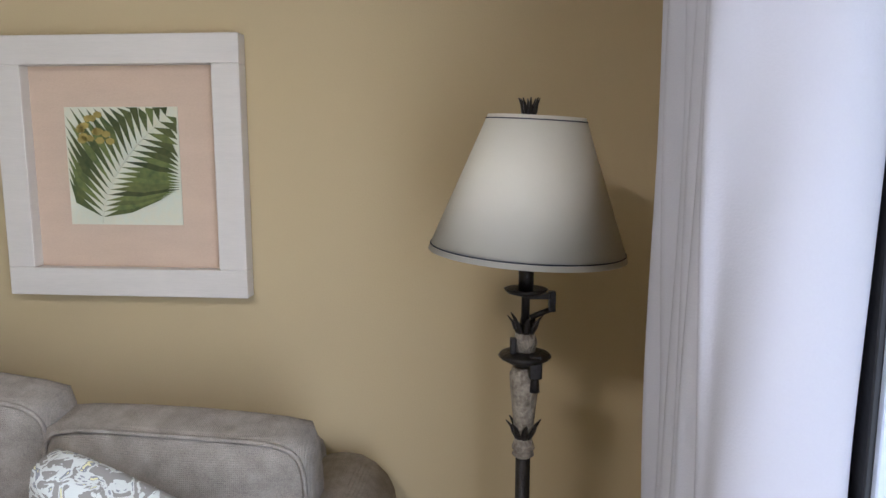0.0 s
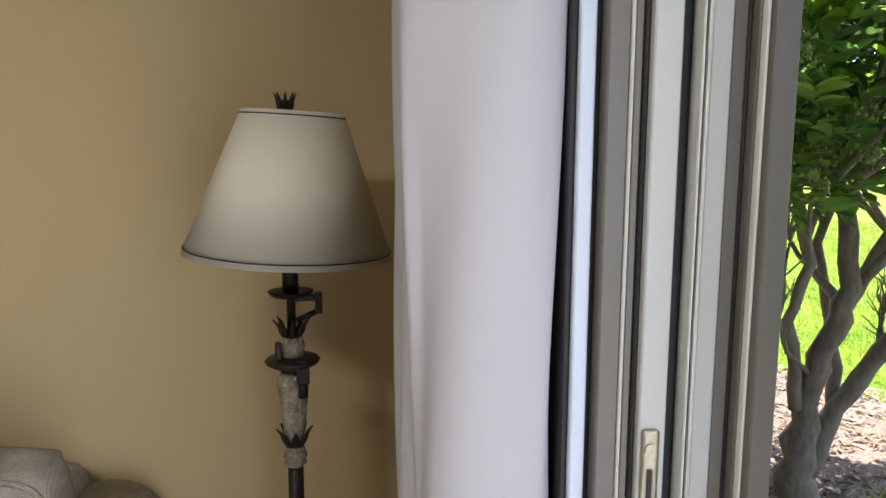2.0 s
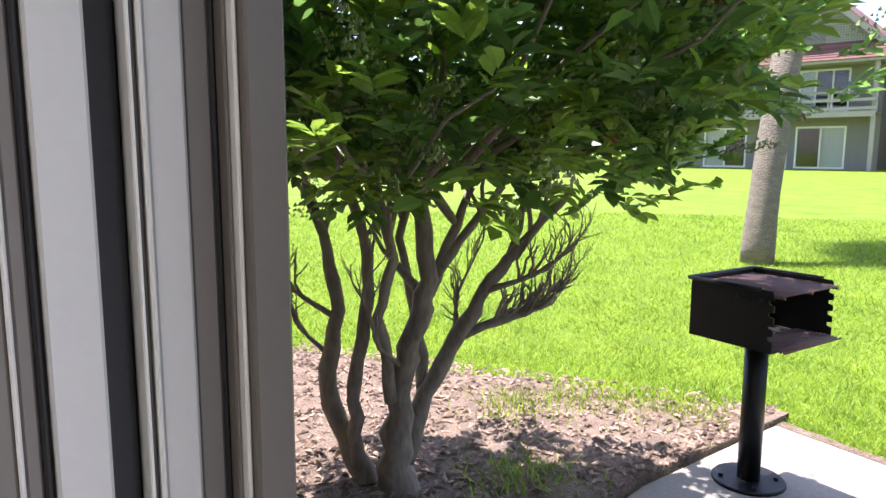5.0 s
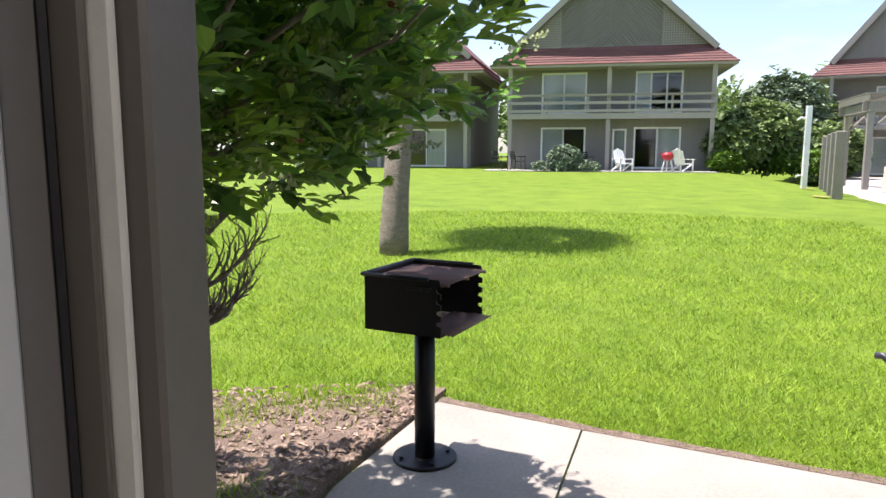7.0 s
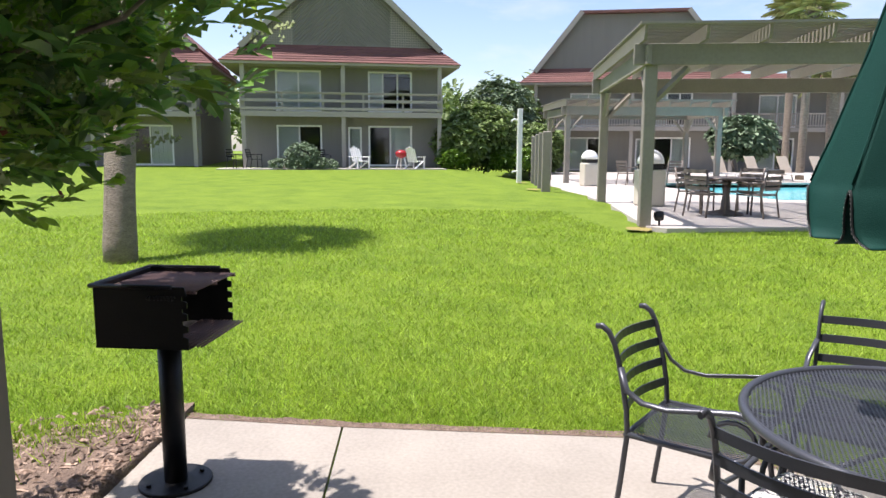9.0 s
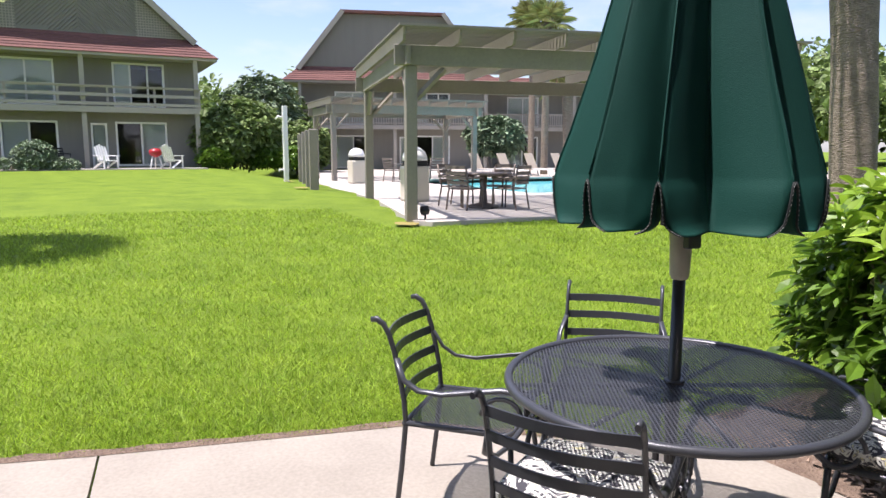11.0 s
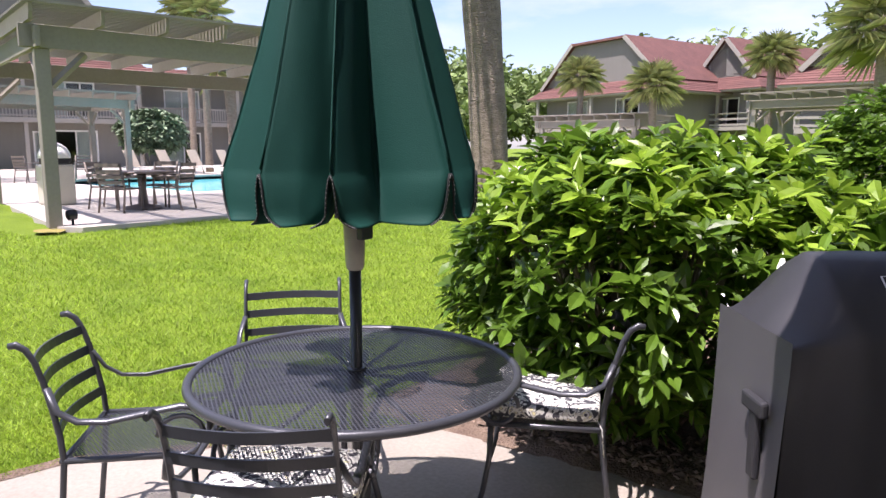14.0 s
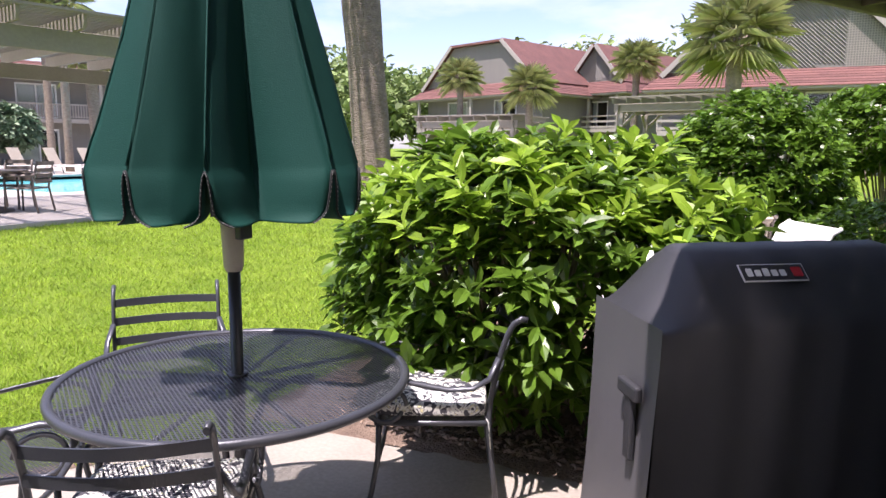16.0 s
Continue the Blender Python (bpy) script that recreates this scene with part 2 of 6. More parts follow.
# ---------- building blocks ----------
def box(bm, x0, y0, z0, x1, y1, z1, m=None):
    r = bmesh.ops.create_cube(bm, size=1)
    t = Matrix.Translation(((x0 + x1) / 2, (y0 + y1) / 2, (z0 + z1) / 2)) @ Matrix.Diagonal((abs(x1 - x0), abs(y1 - y0), abs(z1 - z0), 1))
    bmesh.ops.transform(bm, matrix=(m @ t) if m else t, verts=r["verts"])
    return bm


def soft_box(x0, y0, z0, x1, y1, z1, r=0.01, seg=2):
    bm = box(bmesh.new(), x0, y0, z0, x1, y1, z1)
    bmesh.ops.bevel(bm, geom=bm.edges[:], offset=r, segments=seg, affect="EDGES", profile=0.5)
    return bm


def tube(bm, pts, radii, n=8, flat=1.0, caps=True):
    """A tube through points; radii: one or one per point; flat squeezes it along its second axis."""
    pts = [Vector(p) for p in pts]
    if not hasattr(radii, "__len__"):
        radii = [radii] * len(pts)
    rings, up = [], None
    for i, p in enumerate(pts):
        d = (pts[min(i + 1, len(pts) - 1)] - pts[max(i - 1, 0)]).normalized()
        if up is None:
            up = Vector((0, 0, 1)) if abs(d.z) < 0.9 else Vector((1, 0, 0))
        a = d.cross(up).normalized()
        b = a.cross(d).normalized()
        up = b
        rings.append([bm.verts.new(p + radii[i] * (math.cos(k * math.tau / n) * a + flat * math.sin(k * math.tau / n) * b)) for k in range(n)])
    for r0, r1 in zip(rings, rings[1:]):
        for k in range(n):
            f = bm.faces.new((r0[k], r0[(k + 1) % n], r1[(k + 1) % n], r1[k]))
            f.smooth = n > 4
    if caps:
        bm.faces.new(rings[0][::-1])
        bm.faces.new(rings[-1])
    return bm


def lathe(bm, profile, n=24, x=0, y=0):
    """Profile of (radius, height) turned round a vertical axis."""
    rings = [[bm.verts.new((x + r * math.cos(k * math.tau / n), y + r * math.sin(k * math.tau / n), z)) for k in range(n)] for r, z in profile]
    for r0, r1 in zip(rings, rings[1:]):
        for k in range(n):
            bm.faces.new((r0[k], r0[(k + 1) % n], r1[(k + 1) % n], r1[k])).smooth = True
    bm.faces.new(rings[0][::-1])
    bm.faces.new(rings[-1])
    return bm


def mesh_from(bm, name, materials, recalc=True):
    me = bpy.data.meshes.new(name)
    if recalc:
        bmesh.ops.recalc_face_normals(bm, faces=bm.faces[:])
    bm.to_mesh(me)
    bm.free()
    for m in materials if isinstance(materials, (list, tuple)) else [materials]:
        me.materials.append(m)
    return me


def part(name, bm, material, parent, label="", m=None, recalc=True):
    ob = new(name, mesh_from(bm, name, material, recalc))
    ob.parent = parent
    if m:
        ob.matrix_basis = m
    return tagged(ob, label)


def thing(name, m, label, category, group="", kind=""):
    ob = new(name)
    ob.empty_display_size = 0.1
    ob.matrix_basis = m
    return tagged(ob, label, category, group, kind)


def solid(name, bm, material, label, category, kind="", group="", m=None, recalc=True):
    ob = new(name, mesh_from(bm, name, material, recalc))
    if m:
        ob.matrix_basis = m
    return tagged(ob, label, category, group, kind)


def holed(bm, u0, u1, z0, z1, y0, y1, holes):
    """A wall in the u-z plane, thick from y0 to y1, with rectangular holes (u0, u1, z0, z1)."""
    us = sorted({u0, u1, *[h[0] for h in holes], *[h[1] for h in holes]})
    zs = sorted({z0, z1, *[h[2] for h in holes], *[h[3] for h in holes]})
    for a, b in zip(us, us[1:]):
        for c, d in zip(zs, zs[1:]):
            if not any(h[0] <= (a + b) / 2 <= h[1] and h[2] <= (c + d) / 2 <= h[3] for h in holes):
                box(bm, a, y0, c, b, y1, d)
    bmesh.ops.remove_doubles(bm, verts=bm.verts[:], dist=0.0005)
    return bm


def raw_mesh(name, verts, faces, material, smooth=False):
    me = bpy.data.meshes.new(name)
    me.from_pydata(verts, [], faces)
    for m in material if isinstance(material, (list, tuple)) else [material]:
        me.materials.append(m)
    if smooth:
        me.polygons.foreach_set("use_smooth", [True] * len(me.polygons))
    return me


rng = random.Random(7)


def leaf_cloud(places, length, width, spread=0.35, fold=0.18):
    """Pointed folded leaves: places of (position, direction); returns verts and faces."""
    v, f = [], []
    for p, d in places:
        d = Vector(d).normalized()
        s = d.cross(Vector((rng.gauss(0, 0.4), rng.gauss(0, 0.4), 1))).normalized()
        up = s.cross(d).normalized()
        L = length * rng.uniform(1 - spread, 1 + spread)
        W = width * rng.uniform(0.8, 1.2) * L / length
        i = len(v)
        droop = up * (-0.15 * L)
        v += [p, p + d * L * 0.3 + s * W * 0.42 + up * fold * W, p + d * L * 0.68 + s * W * 0.5 + up * fold * W + droop * 0.4, p + d * L + droop,
              p + d * L * 0.68 - s * W * 0.5 + up * fold * W + droop * 0.4, p + d * L * 0.3 - s * W * 0.42 + up * fold * W, p + d * L * 0.5 + droop * 0.2]
        f += [(i, i + 1, i + 6), (i + 1, i + 2, i + 6), (i + 2, i + 3, i + 6), (i + 3, i + 4, i + 6), (i + 4, i + 5, i + 6), (i + 5, i, i + 6)]
    return v, f


def rnd_dir(zmin=-1.0):
    while True:
        d = Vector((rng.gauss(0, 1), rng.gauss(0, 1), rng.gauss(0, 1))).normalized()
        if d.z >= zmin:
            return d


def smoothstep(a, b, x):
    t = min(1, max(0, (x - a) / (b - a)))
    return t * t * (3 - 2 * t)


def lawn_height(x, y):
    s = max(0.0, math.hypot(x - 2, y) - 4.6)
    return 0.29 * (1 - math.exp(-s / 3.0)) + 0.017 * max(0, min(x, 60) - 12) * smoothstep(-8.5, -5.0, y)


# ---------- house: the room and the door wall ----------
# the door wall's own frame: x runs outwards, y along the wall
HOUSE = pose(0.585, 0.55, 0, 0, 0, -12)
PIC = pose(-0.512, 1.93, 0, 0, 0, -7)   # picture wall: x along it, y into it


def build_room():
    s = "structure"
    # picture wall
    bm = holed(bmesh.new(), -4.2, 1.35, 0, 2.5, 0, 0.12, [])
    solid("wall_north", bm, M["wall_paint"], "tan painted plaster wall behind the sofa", "wall", s, m=PIC)
    # door wall: opening from y = -2.2 to 0.12
    bm = bmesh.new()
    box(bm, -0.20, 0.16, 0, -0.06, 1.6, 2.5)
    box(bm, -0.20, -2.3, 2.12, -0.06, 0.16, 2.5)
    box(bm, -0.20, -4.2, 0, -0.06, -2.3, 2.5)
    solid("wall_east", bm, M["wall_paint"], "tan painted wall round the sliding door", "wall", s, m=HOUSE)
    bm = bmesh.new()
    box(bm, -0.055, 0.16, 0, 0.0, 6.0, 5.4)
    box(bm, -0.055, -2.3, 2.12, 0.0, 0.16, 5.4)
    box(bm, -0.055, -4.5, 0, 0.0, -2.3, 5.4)
    solid("facade", bm, M["siding"], "grey-green siding outside the sliding door", "wall", s, m=HOUSE)
    solid("wall_west", box(bmesh.new(), -4.6, -5, 0, -4.5, 2.9, 2.5), M["wall_paint"], "tan painted wall at the back of the room", "wall", s)
    solid("wall_south", box(bmesh.new(), -4.5, -3.9, 0, -0.55, -3.8, 2.5), M["wall_paint"], "tan painted side wall of the room", "wall", s)
    solid("floor", box(bmesh.new(), -5.4, -4.4, -0.1, 0.0, 2.2, 0.0), M["carpet"], "beige carpeted floor of the living room", "floor", s, m=HOUSE)
    solid("ceiling", box(bmesh.new(), -6, -5, 2.5, -0.058, 3.0, 2.6), M["ceiling"], "flat white painted ceiling", "ceiling", s, m=HOUSE)
    solid("roof_over_room", box(bmesh.new(), -6.5, -5, 5.4, 0.2, 6, 5.5), M["shingle"], "shingled roof over the unit", "roof", s, m=HOUSE)


build_room()


def build_ceiling_fill():
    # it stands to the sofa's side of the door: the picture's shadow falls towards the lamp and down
    # the fixture is unseen, added to brighten the wall beside the curtain
    c = thing("ceiling_fill_light", pose(-0.9, -0.3, 2.5), "unseen round frosted glass ceiling light added to brighten the living room", "ceiling light")
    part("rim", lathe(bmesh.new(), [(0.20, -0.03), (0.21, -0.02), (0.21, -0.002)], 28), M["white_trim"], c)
    part("diffuser", lathe(bmesh.new(), [(0.03, -0.10), (0.12, -0.085), (0.18, -0.05), (0.19, -0.031)], 28), M["fill_glass"], c, "glowing frosted glass bowl of the added light")


build_ceiling_fill()


def build_door():
    """Sliding door jamb: stacked channels facing the opening."""
    d = thing("door_1", HOUSE, "taupe aluminium sliding glass door frame standing open", "sliding door", kind="structure")
    # (x from, x to, face y, material)
    strips = [(-0.195, -0.187, 0.064, "gasket"), (-0.187, -0.171, 0.055, "strip"), (-0.171, -0.164, 0.062, "gasket"), (-0.164, -0.142, 0.040, "alu_gray"),
              (-0.142, -0.139, 0.036, "white_trim"), (-0.139, -0.130, 0.038, "alu_gray"), (-0.130, -0.125, 0.034, "gasket"), (-0.125, -0.097, 0.024, "alu_light"),
              (-0.097, -0.077, 0.050, "gasket"), (-0.077, -0.0745, 0.026, "white_trim"), (-0.0745, -0.071, 0.032, "alu_gray"), (-0.071, -0.068, 0.026, "white_trim"),
              (-0.068, -0.046, 0.030, "alu_light"), (-0.046, -0.030, 0.034, "alu_gray"), (-0.030, -0.0265, 0.033, "gasket"), (-0.0265, -0.024, 0.020, "alu_gray"),
              (-0.024, -0.021, 0.010, "white_trim"), (-0.021, 0.003, 0.0, "alu_gray")]
    for x0, x1, y, k in strips:
        bm = soft_box(x0, y, 0, x1, 0.158, 2.1, 0.0018, 1)
        part("channel" if k != "gasket" else "weather_seal", bm, M[k], d)
    part("head_rail", soft_box(-0.15, -2.29, 2.06, 0.0, 0.05, 2.115, 0.003), M["alu_gray"], d)
    part("sill_track", soft_box(-0.15, -2.29, 0.003, 0.0, 0.05, 0.02, 0.003), M["alu_light"], d)
    part("far_jamb", soft_box(-0.15, -2.29, 0.0, 0.0, -2.23, 2.08, 0.003), M["alu_gray"], d)
    # slotted brass keeper with its screw
    bm = soft_box(-0.122, 0.0205, 1.08, -0.104, 0.025, 1.284, 0.004, 3)
    k = part("strike_plate", bm, M["brass"], d, "worn brass keeper plate with a slot")
    part("slot", soft_box(-0.117, 0.0195, 1.10, -0.109, 0.022, 1.243, 0.002, 1), M["gasket"], k)
    bm = bmesh.new()
    tube(bm, [(-0.113, 0.021, 1.264), (-0.113, 0.0185, 1.264)], 0.0055, 12)
    part("screw", bm, M["brass"], k)


build_door()


def build_curtain():
    c = thing("curtain", HOUSE, "white drapery panel drawn open beside the sliding door", "curtain")
    # one broad fold towards the opening, tight pleats on its room side
    prof = [(-0.198, 0.12), (-0.199, 0.085), (-0.208, 0.066), (-0.23, 0.054), (-0.262, 0.050), (-0.30, 0.060), (-0.33, 0.083), (-0.343, 0.105), (-0.350, 0.125), (-0.330, 0.146), (-0.352, 0.178),
            (-0.331, 0.200), (-0.355, 0.236), (-0.333, 0.262), (-0.358, 0.300), (-0.336, 0.330), (-0.361, 0.372), (-0.339, 0.405), (-0.362, 0.445), (-0.34, 0.48), (-0.26, 0.48)]
    fine = []
    for i in range(len(prof) - 1):
        p0, p1, p2, p3 = (Vector(prof[max(0, min(len(prof) - 1, i + k))]) for k in (-1, 0, 1, 2))
        for s in range(5):
            t = s / 5
            fine.append(0.5 * ((2 * p1) + (-p0 + p2) * t + (2 * p0 - 5 * p1 + 4 * p2 - p3) * t * t + (-p0 + 3 * p1 - 3 * p2 + p3) * t ** 3))
    zs = [0.03 + i * (2.4 - 0.03) / 40 for i in range(41)]
    v, f = [], []
    for z in zs:
        for k, p in enumerate(fine):
            w = 0.006 * math.sin(z * 3.1 + k * 0.14) + 0.004 * math.sin(z * 7 + k * 0.31)
            v.append((p.x + w, p.y + w * 0.8, z))
    n = len(fine)
    for j in range(len(zs) - 1):
        for k in range(n - 1):
            f.append((j * n + k, j * n + k + 1, (j + 1) * n + k + 1, (j + 1) * n + k))
    ob = new("panel", raw_mesh("panel", v, f, M["curtain"], True))
    ob.parent = c
    md = ob.modifiers.new("cloth", "SOLIDIFY")
    md.thickness = 0.003
    bm = bmesh.new()
    tube(bm, [(-0.31, -2.4, 2.42), (-0.31, 1.0, 2.42)], 0.014, 12)
    solid("curtain_rod", bm, M["bronze"], "dark metal curtain rod above the sliding door", "curtain rod", m=HOUSE)


build_curtain()


def build_picture():
    p = thing("picture", PIC, "palm leaf print in a limed wood shadow-box frame", "picture")
    x0, x1, z0, z1, t = -0.69, 0.0, 1.165, 1.875, 0.078
    for a in ((x0, z0, x1, z0 + t), (x0, z1 - t, x1, z1), (x0, z0 + t, x0 + t, z1 - t), (x1 - t, z0 + t, x1, z1 - t)):
        part("frame_side", soft_box(a[0], -0.05, a[1], a[2], -0.002, a[3], 0.003, 2), M["frame_wood"], p)
    part("mat", box(bmesh.new(), x0 + t, -0.014, z0 + t, x1 - t, -0.006, z1 - t), M["matboard"], p, "pinkish grasscloth mat")
    cx, cz, h = -0.352, 1.525, 0.162
    art = part("print", box(bmesh.new(), cx - h, -0.017, cz - h, cx + h, -0.0145, cz + h), M["art_bg"], p, "square print of a green palm frond")
    # the frond: a curved rib with long narrow leaflets, kept inside the sheet
    bm = bmesh.new()
    rib = [Vector((cx - 0.07 + 0.03 * t + 0.19 * t * t, -0.0185, cz - h + 0.005 + t * 0.31)) for t in [i / 20 for i in range(21)]]
    cl2 = lambda q: Vector((min(cx + h - 0.002, max(cx - h + 0.002, q.x)), q.y, min(cz + h - 0.002, max(cz - h + 0.002, q.z))))
    for i in range(1, 20):
        d = (rib[i + 1] - rib[i - 1]).normalized()
        s = Vector((d.z, 0, -d.x))
        for side in (1, -1):
            L = 0.23 * (1 - 0.5 * abs(i / 20 - 0.4)) * (1 if i < 16 else 0.6)
            e = (d * 0.55 + s * side * 0.9 + Vector((0, 0, -0.12 * (1 - i / 20)))).normalized()
            a, b = rib[i], rib[i] + e * L
            w = Vector((-e.z, 0, e.x)) * 0.0115
            mid = a.lerp(b, 0.45)
            off = Vector((0, -0.0001 * i, 0))
            q = [cl2(a) + off, cl2(mid + w) + off, cl2(b) + off, cl2(mid - w) + off]
            if (q[2] - q[0]).length > 0.02:
                bm.faces.new([bm.verts.new(c) for c in q])
    part("frond", bm, M["art_leaf"], art)
    bm = tube(bmesh.new(), [r + Vector((0, -0.002, 0)) for r in rib[:19]], 0.002, 5)
    part("frond_rib", bm, M["art_bg"], art)
    bm = bmesh.new()
    for i in range(16):
        c = Vector((cx - 0.075 + rng.uniform(-0.045, 0.045), -0.0212, cz + 0.105 + rng.uniform(-0.04, 0.04)))
        bm.faces.new([bm.verts.new(c + Vector((0.014 * math.cos(k * 1.05 + i), 0, 0.01 * math.sin(k * 1.05 + i)))) for k in range(6)])
    part("blossom", bm, M["art_gold"], art)


build_picture()


def cushion_mesh(w, d, h, puff=1.0, nx=14, nz=10):
    """A puffed block: w along x, d thick along y, h along z, base centre at the origin."""
    bm = bmesh.new()
    bmesh.ops.create_cube(bm, size=1)
    bmesh.ops.subdivide_edges(bm, edges=bm.edges[:], cuts=7, use_grid_fill=True)
    for q in bm.verts:
        x, y, z = q.co * 2
        e = (1 - x * x) * (1 - z * z)
        q.co = Vector((x * w / 2 * (1 - 0.04 * z * z * abs(y)), y * d / 2 * (0.5 + 0.5 * puff * max(0, e) ** 0.4), z * h / 2 * (1 - 0.05 * x * x) + h / 2))
    bmesh.ops.smooth_vert(bm, verts=bm.verts[:], factor=0.5, use_axis_x=True, use_axis_y=True, use_axis_z=True)
    for f in bm.faces:
        f.smooth = True
    return bm


def build_sofa():
    s = thing("sofa", PIC @ pose(-0.62, 0, 0), "beige tweed sofa with loose piped back cushions", "sofa")
    part("base", soft_box(-1.2, -0.92, 0.06, 1.0, -0.05, 0.40, 0.04, 3), M["sofa"], s)
    part("back", soft_box(-1.2, -0.26, 0.38, 0.84, -0.03, 0.80, 0.06, 3), M["sofa"], s)
    for x in (-0.66, 0.31):
        part("seat_cushion", cushion_mesh(0.9, 0.17, 0.62), M["sofa"], s, m=pose(x, -0.26, 0.48, 90, 0, 0))
    for x, dz, tl in ((-0.68, 0.01, 2), (-0.05, 0.085, 5), (0.565, 0.0, 2)):
        c = part("back_cushion", cushion_mesh(0.64, 0.22, 0.47, 1.0), M["sofa"], s, m=pose(x, -0.30, 0.50 + dz, 12, tl, 0))
        sq = lambda q: math.copysign(abs(q) ** 0.28, q)
        bm = tube(bmesh.new(), [(0.305 * sq(math.cos(a)), -0.062, 0.238 + 0.226 * sq(math.sin(a))) for a in [k * math.tau / 64 for k in range(65)]], 0.006, 6)
        part("piping", bm, M["sofa"], c)
    for x in (0.90,):
        bm = bmesh.new()
        tube(bm, [(x, -0.95, 0.50), (x, -0.93, 0.60), (x, -0.5, 0.62), (x, -0.12, 0.62), (x, -0.06, 0.58)], [0.08, 0.135, 0.14, 0.14, 0.09], 20)
        part("arm_roll", bm, M["sofa"], s)
        part("arm_panel", soft_box(x - 0.10, -0.92, 0.06, x + 0.10, -0.06, 0.55, 0.03, 3), M["sofa"], s)
    for x in (-1.1, 0.8):
        for y in (-0.85, -0.12):
            part("foot", soft_box(x - 0.03, y - 0.03, 0.0, x + 0.03, y + 0.03, 0.065, 0.005), M["bronze"], s)
    tp = solid("throw_pillow", cushion_mesh(0.44, 0.15, 0.44, 1.0), M["pillow"], "patterned grey and cream throw pillow on the sofa", "pillow", m=PIC @ pose(-0.13, -0.50, 0.52, 20, 20, -6))
    return s


build_sofa()


def build_lamp():
    l = thing("floor_lamp", pose(0.175, 1.41, 0), "bronze swing-arm floor lamp with a cream cone shade", "floor lamp")
    part("base", lathe(bmesh.new(), [(0.15, 0), (0.15, 0.015), (0.12, 0.03), (0.05, 0.05), (0.03, 0.08)], 28), M["bronze"], l)
    part("stem", lathe(bmesh.new(), [(0.016, 0.06), (0.016, 0.93)], 16), M["bronze"], l)
    part("collar", lathe(bmesh.new(), [(0.018, 0.915), (0.024, 0.92), (0.02, 0.93), (0.025, 0.935), (0.022, 0.945), (0.017, 0.96)], 20), M["carved"], l, "carved weathered collar")
    part("vase", lathe(bmesh.new(), [(0.017, 0.955), (0.021, 0.98), (0.026, 1.03), (0.031, 1.08), (0.032, 1.10), (0.024, 1.115)], 20), M["carved"], l, "carved stone-coloured stem section")
    part("plate", lathe(bmesh.new(), [(0.02, 1.118), (0.052, 1.135), (0.056, 1.14), (0.052, 1.145), (0.03, 1.15)], 28), M["bronze"], l)
    part("bulb_holder", lathe(bmesh.new(), [(0.022, 1.148), (0.026, 1.17), (0.02, 1.19)], 18), M["carved"], l)
    for zc, r in ((0.955, 0.021), (1.185, 0.021), (1.632, 0.012)):
        bm = bmesh.new()
        for k in range(8):
            a = k * math.tau / 8
            d = Vector((math.cos(a), math.sin(a), 0))
            o = Vector((0, 0, zc))
            tube(bm, [o + d * r * 0.6, o + d * r * 1.05 + Vector((0, 0, 0.016)), o + d * r * 1.3 + Vector((0, 0, 0.03)), o + d * r * 1.8 + Vector((0, 0, 0.042))], [0.008, 0.0085, 0.006, 0.002], 6, 0.5)
        part("leaf_ornament", bm, M["bronze"], l)
    part("upper_stem", lathe(bmesh.new(), [(0.009, 1.18), (0.009, 1.42)], 12), M["bronze"], l)
    part("drip_dish", lathe(bmesh.new(), [(0.012, 1.268), (0.04, 1.276), (0.046, 1.284), (0.042, 1.285), (0.012, 1.28)], 28), M["bronze"], l)
    part("socket", lathe(bmesh.new(), [(0.016, 1.28), (0.016, 1.345)], 14), M["bronze"], l)
    arm = part("swing_arm", box(box(box(bmesh.new(), 0.0, -0.006, 1.262, 0.055, 0.006, 1.274), 0.048, -0.008, 1.235, 0.062, 0.008, 1.278), -0.004, -0.006, 1.225, 0.004, 0.006, 1.27), M["bronze"], l)
    part("arm_link", tube(bmesh.new(), [(0.055, 0, 1.24), (0.01, 0.0, 1.222)], 0.006, 6), M["bronze"], arm)
    part("pivot", soft_box(0.004, -0.045, 1.10, 0.03, -0.02, 1.15, 0.003), M["bronze"], l)
    part("thumb_screw", tube(bmesh.new(), [(0.017, -0.03, 1.105), (0.017, -0.03, 1.07)], [0.008, 0.011], 10), M["bronze"], l)
    part("hook_bracket", soft_box(-0.035, -0.03, 1.15, -0.022, -0.015, 1.185, 0.003), M["bronze"], l)
    # shade: open cone of cloth, tipped slightly
    tip = pose(0.0, -0.0, 1.360, 1.5, 3.0, 0)
    bm = bmesh.new()
    n = 64
    rings = [[bm.verts.new((r * math.cos(k * math.tau / n), r * math.sin(k * math.tau / n), z)) for k in range(n)] for r, z in [(0.202, 0.002), (0.204, 0.0), (0.098, 0.278), (0.096, 0.278)]]
    for r0, r1 in ((rings[0], rings[1]), (rings[1], rings[2]), (rings[2], rings[3]), (rings[3], rings[0])):
        for k in range(n):
            bm.faces.new((r0[k], r0[(k + 1) % n], r1[(k + 1) % n], r1[k])).smooth = True
    sh = part("shade", bm, M["shade"], l, "cream linen cone shade with dark edge stitching", m=tip)
    for r, z in ((0.2005, 0.012), (0.1015, 0.270)):
        part("trim_line", tube(bmesh.new(), [((r) * math.cos(k * math.tau / n), r * math.sin(k * math.tau / n), z) for k in range(n + 1)], 0.0012, 5, caps=False), M["thread"], sh)
    part("spider", box(box(bmesh.new(), -0.097, -0.002, 0.268, 0.097, 0.002, 0.272), -0.002, -0.097, 0.268, 0.002, 0.097, 0.272), M["bronze"], sh)
